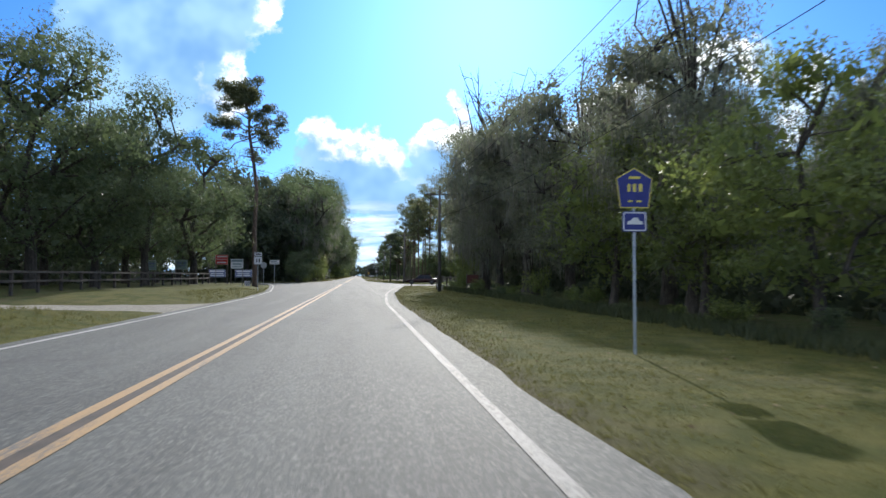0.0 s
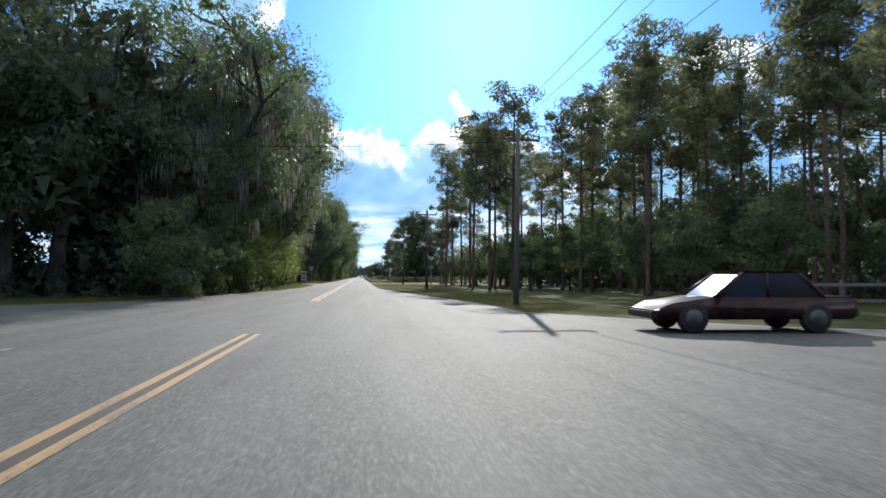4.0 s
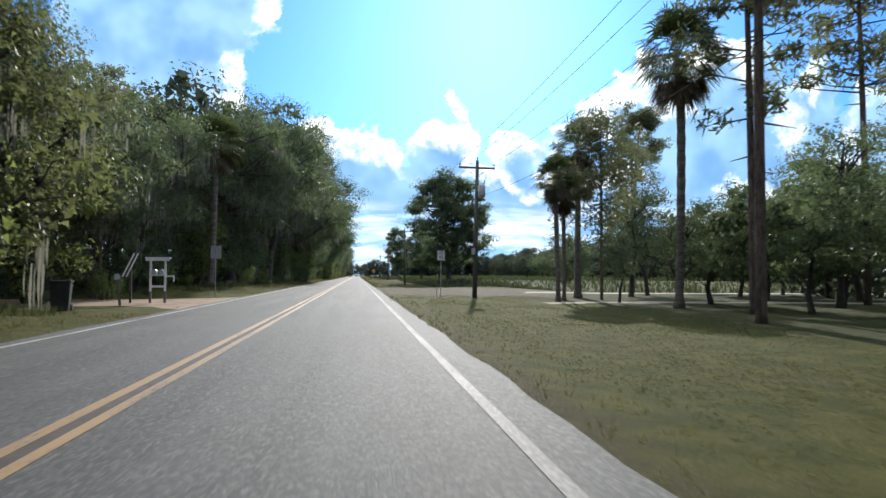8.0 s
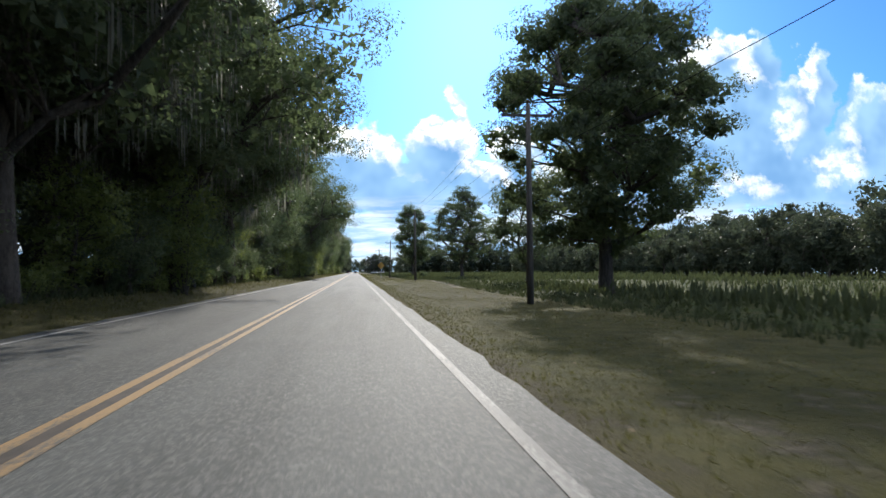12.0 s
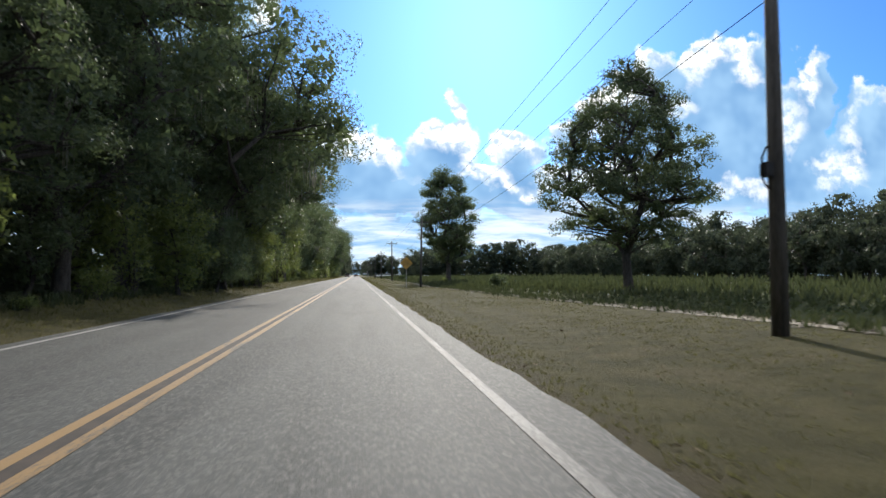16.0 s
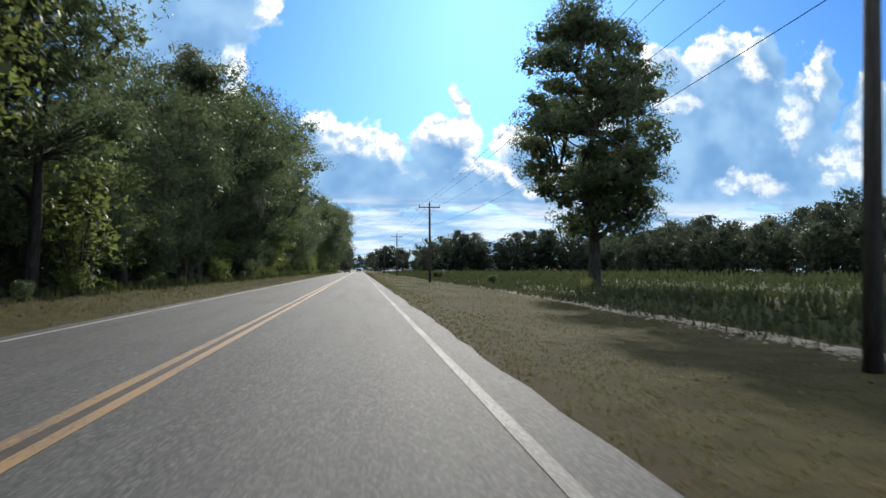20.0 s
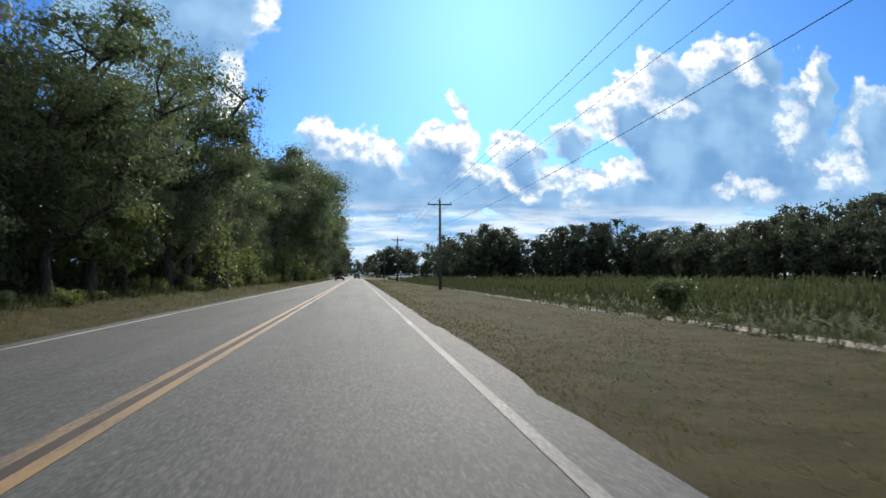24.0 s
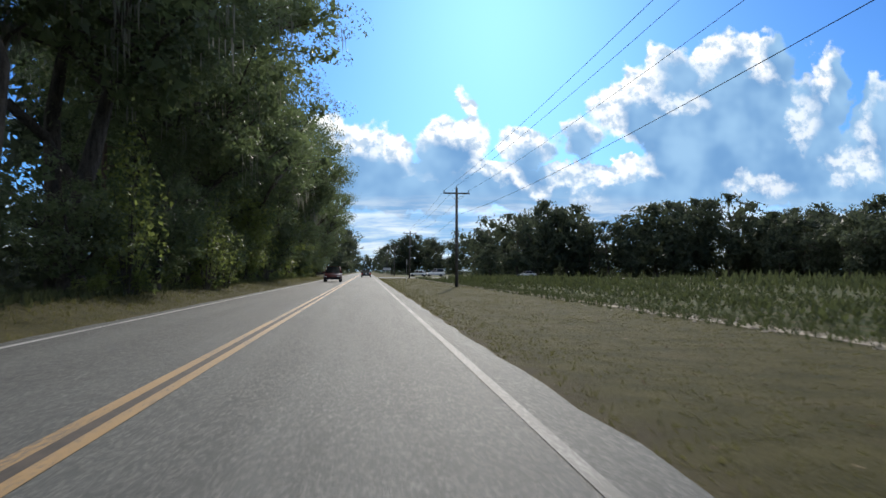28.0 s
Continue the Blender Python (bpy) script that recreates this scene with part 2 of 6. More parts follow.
M = {
    "asphalt": asphalt_material(),
    "yellow": paint_material("yellow_road_paint", (0.31, 0.195, 0.085), 0.55),
    "white": paint_material("white_road_paint", (0.33, 0.325, 0.31), 0.55, 0.75, 0.3),
    "edgeworn": paint_material("worn_edge_paint", (0.185, 0.183, 0.175), 0.465, 0.72, 0.33),
    "faded": paint_material("faded_road_paint", (0.2, 0.197, 0.19), 0.46, 0.72, 0.33),
    "tar": mottled("dark_tar_seam", (0.025, 0.02, 0.017), (0.06, 0.045, 0.036), 3.0, 0.8, depth=0.004),
    "dirt": mottled("brown_bare_dirt", (0.15, 0.1, 0.065), (0.3, 0.215, 0.145), 1.1, 0.95, depth=0.03),
    "ground": ground_material(),
    "sand": mottled("pale_sand", (0.2, 0.165, 0.12), (0.4, 0.35, 0.27), 1.2, 0.95, depth=0.03),
    "gravel": mottled("grey_gravel", (0.12, 0.11, 0.095), (0.3, 0.28, 0.24), 9.0, 0.95, depth=0.03),
    "bark": mottled("oak_bark", (0.028, 0.024, 0.02), (0.09, 0.08, 0.068), 2.4, 0.95, depth=0.04, stretch=(3, 3, 0.6)),
    "pinebark": mottled("pine_bark", (0.05, 0.035, 0.028), (0.17, 0.125, 0.095), 3.0, 0.95, depth=0.05, stretch=(3, 3, 0.7)),
    "palmbark": mottled("palm_bark", (0.07, 0.06, 0.05), (0.2, 0.175, 0.14), 3.0, 0.95, depth=0.05, stretch=(1, 1, 3)),
    "oak": leaf_material("oak_leaves", (0.036, 0.052, 0.035), (0.113, 0.138, 0.079), (0.185, 0.245, 0.105), 0.45, gloss=0.17),
    # Grey from moss; paler still, with the windscreen's hazy glare put into the colour.
    "mossy": leaf_material("moss_and_glare_grey_oak_leaves", (0.062, 0.074, 0.056), (0.165, 0.178, 0.128), (0.29, 0.32, 0.2), 0.5, gloss=0.17),
    # Darker, bluer oak leaves: depth of shade and distance haze put into the colour.
    "wood": leaf_material("shade_dark_forest_leaves", (0.036, 0.048, 0.038), (0.074, 0.09, 0.062), (0.11, 0.135, 0.075), 0.4, gloss=0.06),
    "fresh": leaf_material("fresh_leaves", (0.05, 0.072, 0.024), (0.118, 0.145, 0.05), (0.27, 0.33, 0.09), 0.5, gloss=0.3),
    "olive": leaf_material("olive_leaves", (0.056, 0.068, 0.032), (0.125, 0.135, 0.062), (0.2, 0.22, 0.085), 0.45, gloss=0.17),
    "needles": leaf_material("pine_needles", (0.058, 0.07, 0.044), (0.118, 0.134, 0.075), (0.24, 0.265, 0.12), 0.46, gloss=0.2),
    "palm": leaf_material("palm_leaves", (0.04, 0.06, 0.024), (0.095, 0.12, 0.045), (0.12, 0.15, 0.045), 0.3),
    "deadpalm": leaf_material("dead_palm_leaves", (0.07, 0.055, 0.035), (0.14, 0.11, 0.07), (0.12, 0.09, 0.05), 0.25),
    "moss": leaf_material("hanging_moss", (0.10, 0.105, 0.085), (0.21, 0.21, 0.175), (0.3, 0.3, 0.24), 0.45, gloss=0.05),
    "crop": leaf_material("field_plants", (0.044, 0.055, 0.034), (0.082, 0.094, 0.055), (0.1, 0.12, 0.045), 0.36, gloss=0.0),
    "blade": leaf_material("grass_blades", (0.072, 0.075, 0.03), (0.124, 0.12, 0.05), (0.2, 0.195, 0.075), 0.45, gloss=0.0),
    "polewood": mottled("weathered_pole_wood", (0.05, 0.046, 0.042), (0.13, 0.12, 0.11), 3.0, 0.9, depth=0.015, stretch=(4, 4, 0.3)),
    "fencewood": mottled("grey_fence_wood", (0.085, 0.078, 0.068), (0.2, 0.185, 0.165), 3.0, 0.9, depth=0.012, stretch=(4, 4, 0.5)),
    "darkwood": mottled("dark_fence_wood", (0.03, 0.026, 0.022), (0.08, 0.07, 0.06), 3.0, 0.9, depth=0.012),
    "galv": mottled("galvanised_steel", (0.32, 0.33, 0.34), (0.46, 0.47, 0.48), 7.0, 0.45, 0.85, 0.002),
    "wire": mottled("black_cable", (0.012, 0.012, 0.013), (0.025, 0.025, 0.026), 5.0, 0.95, spec=0.05),
    "ceramic": mottled("brown_ceramic", (0.08, 0.045, 0.03), (0.14, 0.085, 0.055), 8.0, 0.25),
    "tank": mottled("grey_painted_tank", (0.3, 0.31, 0.32), (0.4, 0.41, 0.42), 5.0, 0.45),
    "signblue": mottled("blue_sign_sheet", (0.014, 0.02, 0.13), (0.022, 0.03, 0.17), 6.0, 0.4),
    "signyellow": mottled("yellow_sign_sheet", (0.5, 0.29, 0.06), (0.6, 0.36, 0.08), 5.0, 0.4),
    "signwhite": mottled("white_sign_sheet", (0.5, 0.5, 0.49), (0.6, 0.6, 0.59), 5.0, 0.45),
    "signred": mottled("red_sign_sheet", (0.42, 0.04, 0.035), (0.52, 0.06, 0.05), 5.0, 0.45),
    "dullred": mottled("dull_red_boards", (0.07, 0.022, 0.018), (0.12, 0.04, 0.032), 4.0, 0.8),
    "signgreen": mottled("grey_green_sign_sheet", (0.14, 0.2, 0.19), (0.2, 0.27, 0.25), 5.0, 0.45),
    "signbanner": mottled("pale_blue_banner", (0.1, 0.12, 0.2), (0.14, 0.165, 0.25), 2.0, 0.6),
    "black": mottled("black_paint", (0.012, 0.012, 0.013), (0.024, 0.024, 0.025), 8.0, 0.5),
    "goldprint": mottled("yellow_print", (0.5, 0.42, 0.08), (0.62, 0.52, 0.1), 8.0, 0.5),
    "plastic": mottled("dark_green_plastic", (0.016, 0.02, 0.018), (0.032, 0.038, 0.034), 5.0, 0.5),
    "rubber": mottled("tyre_rubber", (0.012, 0.012, 0.012), (0.03, 0.03, 0.03), 14.0, 0.85),
    "rim": mottled("dark_alloy_rim", (0.06, 0.06, 0.062), (0.12, 0.12, 0.122), 9.0, 0.4, 0.6),
    "lampred": mottled("red_lamp_lens", (0.28, 0.012, 0.01), (0.36, 0.02, 0.015), 12.0, 0.15),
    "lampclear": mottled("clear_lamp_lens", (0.6, 0.61, 0.62), (0.72, 0.73, 0.74), 12.0, 0.1),
    "whitepaint": mottled("chalky_white_paint", (0.6, 0.6, 0.58), (0.75, 0.75, 0.73), 4.0, 0.6),
    "litter": leaf_material("dry_leaf_litter", (0.09, 0.06, 0.035), (0.3, 0.24, 0.16), (0.12, 0.09, 0.05), 0.1, gloss=0.0),
}


def car_paint(name, color):
    m, n = material(name)
    p = n.node("ShaderNodeTexCoord").outputs["Object"]
    dust = n.noise(p, 3.0, 4).outputs["Fac"]
    ins = {"Base Color": n.mix(n.math("MULTIPLY", n.ramp(dust, 0.4, 0.8), 0.15), (*color, 1), (0.2, 0.18, 0.15, 1)), "Roughness": 0.3,
           "Metallic": 0.0, "Specular IOR Level": 0.15, "Coat Weight": 0.15, "Coat Roughness": 0.06}
    n.node("ShaderNodeOutputMaterial", [n.node("ShaderNodeBsdfPrincipled", ins).outputs[0]])
    return m


def glass_material():
    m, n = material("tinted_car_glass")
    n.node("ShaderNodeOutputMaterial", [n.node("ShaderNodeBsdfPrincipled", {"Base Color": (0.012, 0.014, 0.015, 1), "Roughness": 0.08, "Specular IOR Level": 0.3}).outputs[0]])
    return m


M["glass"] = glass_material()
M["carblack"], M["carred"], M["cardark"], M["carwhite"] = (car_paint("dark_maroon_car_paint", (0.02, 0.004, 0.005)), car_paint("dark_red_car_paint", (0.07, 0.01, 0.009)),
                                                          car_paint("dark_car_paint", (0.03, 0.032, 0.036)), car_paint("white_car_paint", (0.7, 0.7, 0.7)))

# ---- building helpers ----


def mesh_of(name, verts, faces, mat=None, smooth=False):
    me = bpy.data.meshes.new(name)
    me.from_pydata([tuple(map(float, v)) for v in verts], [], faces)
    me.update()
    if smooth:
        me.shade_smooth()
    if mat:
        me.materials.append(mat)
    return me


def quads_mesh(name, verts, mat, corners=4):
    """A mesh of loose polygons: verts is (n * corners, 3)."""
    verts = np.asarray(verts, dtype=np.float32).reshape(-1, 3)
    n = len(verts) // corners
    me = bpy.data.meshes.new(name)
    me.vertices.add(len(verts))
    me.vertices.foreach_set("co", verts.ravel())
    me.loops.add(n * corners)
    me.loops.foreach_set("vertex_index", np.arange(n * corners, dtype=np.int32))
    me.polygons.add(n)
    me.polygons.foreach_set("loop_start", np.arange(0, n * corners, corners, dtype=np.int32))
    me.update(calc_edges=True)
    me.materials.append(mat)
    return me


def part(name, me, parent, label="", at=None):
    ob = new(name, me)
    ob.parent = parent
    if at is not None:
        ob.matrix_basis = at
    return tagged(ob, label) if label else ob


def thing(name, label, category, at=None, group="", kind=""):
    ob = new(name)
    if at is not None:
        ob.matrix_basis = at
    return tagged(ob, label, category, group, kind)


def box_mesh(name, size, mat, centre=(0, 0, 0), bevel=0.0):
    bm = bmesh.new()
    bmesh.ops.create_cube(bm, size=1.0)
    bmesh.ops.scale(bm, vec=size, verts=bm.verts)
    bmesh.ops.translate(bm, vec=centre, verts=bm.verts)
    if bevel:
        bmesh.ops.bevel(bm, geom=bm.edges[:], offset=bevel, segments=2, affect="EDGES")
    return bm_mesh(name, bm, mat)


def bm_mesh(name, bm, mat, smooth=False):
    me = bpy.data.meshes.new(name)
    bmesh.ops.recalc_face_normals(bm, faces=bm.faces)
    bm.to_mesh(me)
    bm.free()
    if smooth:
        me.shade_smooth()
    me.materials.append(mat)
    return me


def slab_mesh(name, outline, depth, mat, axis="y", bevel=0.0):
    """A flat outline of (a, b) points in the x-z plane (axis y) or the x-y plane (axis z), given a thickness."""
    bm = bmesh.new()
    put = (lambda a, b: (a, 0, b)) if axis == "y" else (lambda a, b: (a, b, 0))
    f = bm.faces.new([bm.verts.new(put(a, b)) for a, b in outline])
    ex = bmesh.ops.extrude_face_region(bm, geom=[f])
    bmesh.ops.translate(bm, vec=(0, depth, 0) if axis == "y" else (0, 0, depth), verts=[v for v in ex["geom"] if isinstance(v, bmesh.types.BMVert)])
    if bevel:
        bmesh.ops.bevel(bm, geom=bm.edges[:], offset=bevel, segments=2, affect="EDGES")
    return bm_mesh(name, bm, mat)


class Tubes:
    """Collects tapered tubes into one mesh."""

    def __init__(self, sides=6):
        self.v, self.f, self.sides = [], [], sides

    def add(self, pts, radii, cap=True):
        k, prev = self.sides, None
        pts = [Vector(p) for p in pts]
        for i, (p, r) in enumerate(zip(pts, radii)):
            d = (pts[min(i + 1, len(pts) - 1)] - pts[max(i - 1, 0)]).normalized()
            a = d.orthogonal().normalized() if abs(d.z) < 0.99 else Vector((1, 0, 0))
            if prev is not None:
                a = (prev - d * prev.dot(d)).normalized()
            prev, b = a, d.cross(a)
            base = len(self.v)
            self.v += [tuple(p + (a * math.cos(t) + b * math.sin(t)) * r) for t in [2 * math.pi * j / k for j in range(k)]]
            if i:
                self.f += [(base - k + j, base - k + (j + 1) % k, base + (j + 1) % k, base + j) for j in range(k)]
        if cap:
            self.f += [tuple(len(self.v) - k + j for j in range(k)), tuple(len(self.v) - k * len(pts) + j for j in reversed(range(k)))]
        return self

    def mesh(self, name, mat, smooth=True):
        return mesh_of(name, self.v, self.f, mat, smooth)


def leaves(rng, centres, size, slim=0.55, up=0.3, facing=None):
    """Pointed leaves at the given places, turned every way or roughly towards facing: (n * 3, 3) corners."""
    n = len(centres)
    w = rng.normal(size=(n, 3)) * (1.0 if facing is None else 0.55)
    w[:, 2] += up
    if facing is not None:
        w += facing
    d = np.cross(rng.normal(size=(n, 3)), w)
    d /= np.linalg.norm(d, axis=1)[:, None] + 1e-6
    w = np.cross(w, d)
    w /= np.linalg.norm(w, axis=1)[:, None] + 1e-6
    s = (size * rng.uniform(0.6, 1.35, n))[:, None]
    c = np.asarray(centres)
    return np.stack([c - d * s * 0.4 + w * s * slim * 0.5, c + d * s * 0.65, c - d * s * 0.4 - w * s * slim * 0.6], 1).reshape(-1, 3)


def in_ball(rng, n, inner=0.0):
    d = rng.normal(size=(n, 3))
    d /= np.linalg.norm(d, axis=1)[:, None]
    return d * (inner ** 3 + (1 - inner ** 3) * rng.uniform(0, 1, n))[:, None] ** (1 / 3)


def broad_tree(name, label, seed, h, r, low=0.25, clumps=46, count=7000, leaf=0.22, core=600, mat="oak", moss=0, shape=1.0, bare=0, girth=None, category="tree", group=""):
    """Trunk, forking limbs, and a crown of leaf clumps with gaps between them; moss hangs from the clumps."""
    rng = np.random.default_rng(seed)
    root = thing(name, label, category, group=group)
    zc, rz = h * (1 + low) / 2, h * (1 - low) / 2
    dirs = in_ball(rng, clumps, 0.72)
    width = 1.0 - (shape - 1.0) * dirs[:, 2]
    centres = np.stack([dirs[:, 0] * r * 0.86 * width, dirs[:, 1] * r * 0.86 * width, zc + dirs[:, 2] * rz * 0.9], 1)
    inner = in_ball(rng, clumps // 3, 0.0) * 0.6
    centres = np.vstack([centres, np.stack([inner[:, 0] * r, inner[:, 1] * r, zc + inner[:, 2] * rz], 1)])
    g = girth or h * 0.022
    fork = Vector((rng.normal() * 0.2, rng.normal() * 0.2, h * max(0.16, low * 0.8)))
    wood, stem = Tubes(5 if count > 12000 else 3), Tubes(9)
    knots = [fork]
    leader = [fork]
    for i in range(3):
        leader.append(fork + Vector((rng.normal() * r * 0.12, rng.normal() * r * 0.12, (h * 0.86 - fork.z) * (i + 1) / 3)))
    stem.add([(0, 0, -0.3), (0, 0, 0.15), tuple(fork * 0.5), *[tuple(p) for p in leader]], [g * 1.7, g * 1.25, g, g * 0.9, g * 0.6, g * 0.38, g * 0.12])
    knots += leader[1:3]
    order = np.argsort(centres[:, 2])
    for j, i in enumerate(order):
        c = Vector(centres[i])
        k = min(knots, key=lambda p: (p - c).length + max(0, p.z - c.z) * 1.5)
        mid = k.lerp(c, 0.5) + Vector((rng.normal() * 0.3, rng.normal() * 0.3, rng.uniform(-0.1, 0.5)))
        if count < 4000 and j % 2:
            continue
        big = g * (0.5 if j % 4 == 0 else 0.26)
        wood.add([tuple(k), tuple(mid), tuple(c)], [big, big * 0.65, big * 0.2], cap=False)
        if j % 4 == 0:
            knots.append(mid)
    for i in range(bare):
        a = rng.uniform(0, 6.28)
        k = leader[2]
        tip = Vector((math.cos(a) * r * rng.uniform(0.3, 0.8), math.sin(a) * r * rng.uniform(0.3, 0.8), h * rng.uniform(1.0, 1.18)))
        mid = k.lerp(tip, 0.55) + Vector((rng.normal() * 0.5, rng.normal() * 0.5, 0.2))
        wood.add([tuple(k), tuple(mid), tuple(tip)], [g * 0.3, g * 0.2, 0.015], cap=False)
        for _ in range(4):
            q = mid.lerp(tip, rng.uniform(0.1, 0.9))
            wood.add([tuple(q), tuple(q + Vector(rng.normal(size=3)) * 0.55 + Vector((0, 0, 0.6)))], [0.035, 0.01], cap=False)
    part("trunk", stem.mesh("trunk", M["bark"]), root)
    tagged(part("bough", wood.mesh("bough", M["bark"]), root), kind="stuff")
    rc = math.sqrt(r * max(r, rz)) * 2.1 / math.sqrt(clumps) * rng.uniform(0.6, 1.15, len(centres))
    # each clump carries small puffs of leaves on its outer side, so that the outline breaks up twice
    puffs = max(3, min(11, count // (7 * len(centres))))
    seat = in_ball(rng, len(centres) * puffs, 0.72)
    seat[:, 2] = np.where(seat[:, 2] < -0.35, -0.5 * seat[:, 2], seat[:, 2])
    home = np.repeat(np.arange(len(centres)), puffs)
    hub = centres[home] + seat * rc[home][:, None] * np.array([1.1, 1.1, 0.8])
    pr = rc[home] * rng.uniform(0.24, 0.5, len(home))
    pick = rng.choice(len(home), count, p=pr ** 2 / (pr ** 2).sum())
    off = in_ball(rng, count, 0.68)
    pts = hub[pick] + off * pr[pick][:, None] * np.array([1.15, 1.15, 0.8])
    pts += rng.normal(size=pts.shape) * leaf * 0.18
    ok = pts[:, 2] > 0.3
    crown = leaves(rng, pts[ok], leaf, facing=off[ok] + seat[pick][ok] * 0.6)
    pick = rng.choice(len(centres), core)
    inside = leaves(rng, centres[pick] + in_ball(rng, core) * rc[pick][:, None] * np.array([0.62, 0.62, 0.42]), min(leaf * 2.4, max(0.5, leaf * 2.0)), 0.8)
    part("crown", quads_mesh("crown", np.vstack([crown, inside]), M[mat], 3), root)
    if moss:
        pick = rng.choice(np.flatnonzero(centres[:, 2] < zc + rz * 0.45), moss)
        top = centres[pick] + in_ball(rng, moss, 0.6) * rc[pick][:, None] * np.array([1.1, 1.1, 0.6])
        bits = []
        for t in top:
            n, ln = rng.integers(6, 13), rng.uniform(0.5, 1.9)
            for _ in range(n):
                p = t + rng.normal(size=3) * np.array([0.22, 0.22, 0.12])
                q, w = ln * rng.uniform(0.35, 1.0), rng.uniform(0.014, 0.034)
                a = rng.uniform(0, 3.14)
                s = np.array([math.cos(a), math.sin(a), 0]) * w
                bits += [p - s, p + s, p + s * 0.5 - [0.04, 0, q * 0.55], p - [0, 0.03, q]]
        tagged(part("hanging_moss", quads_mesh("hanging_moss", bits, M["moss"]), root, "grey strands of hanging moss"), kind="stuff")
    return root


def pine_tree(name, label, seed, h, r=2.6, crown=0.42, tufts=26, needles=90, group="", size=0.5):
    rng = np.random.default_rng(seed)
    root = thing(name, label, "tree", group=group)
    wood, stem = Tubes(5), Tubes(9)
    lean = rng.normal(size=2) * h * 0.012
    line = [(lean[0] * k * k, lean[1] * k * k, h * k) for k in (-0.01, 0.02, 0.3, 0.6, 0.85, 1.0)]
    g = h * 0.0076
    stem.add(line, [g * 1.35, g * 1.1, g, g * 0.8, g * 0.5, g * 0.15])
    pts = []
    for i in range(tufts):
        k = rng.uniform(0, 1) ** 0.8
        z = h * (1 - crown + crown * k)
        a = rng.uniform(0, 6.28)
        d = r * (1.0 - 0.45 * k) * rng.uniform(0.2, 1.15)
        o = Vector((lean[0] * (z / h) ** 2, lean[1] * (z / h) ** 2, z - d * 0.15))
        c = o + Vector((math.cos(a) * d, math.sin(a) * d, d * rng.uniform(0.0, 0.35)))
        wood.add([tuple(o), tuple(o.lerp(c, 0.55) - Vector((0, 0, 0.1))), tuple(c)], [g * 0.32, g * 0.22, 0.012], cap=False)
        pts.append(np.array(c) + in_ball(rng, needles, 0.2) * np.array([1.0, 1.0, 0.62]) * rng.uniform(0.55, 1.3))
    for i in range(5):
        z, a = h * rng.uniform(0.3, 1 - crown), rng.uniform(0, 6.28)
        o = Vector((lean[0] * (z / h) ** 2, lean[1] * (z / h) ** 2, z))
        wood.add([tuple(o), tuple(o + Vector((math.cos(a), math.sin(a), -0.1)) * rng.uniform(0.5, 1.6))], [0.05, 0.012], cap=False)
    part("trunk", stem.mesh("trunk", M["pinebark"]), root)
    tagged(part("bough", wood.mesh("bough", M["pinebark"]), root), kind="stuff")
    part("crown", quads_mesh("crown", leaves(rng, np.vstack(pts), size, 0.24, 0.8), M["needles"], 3), root)
    return root


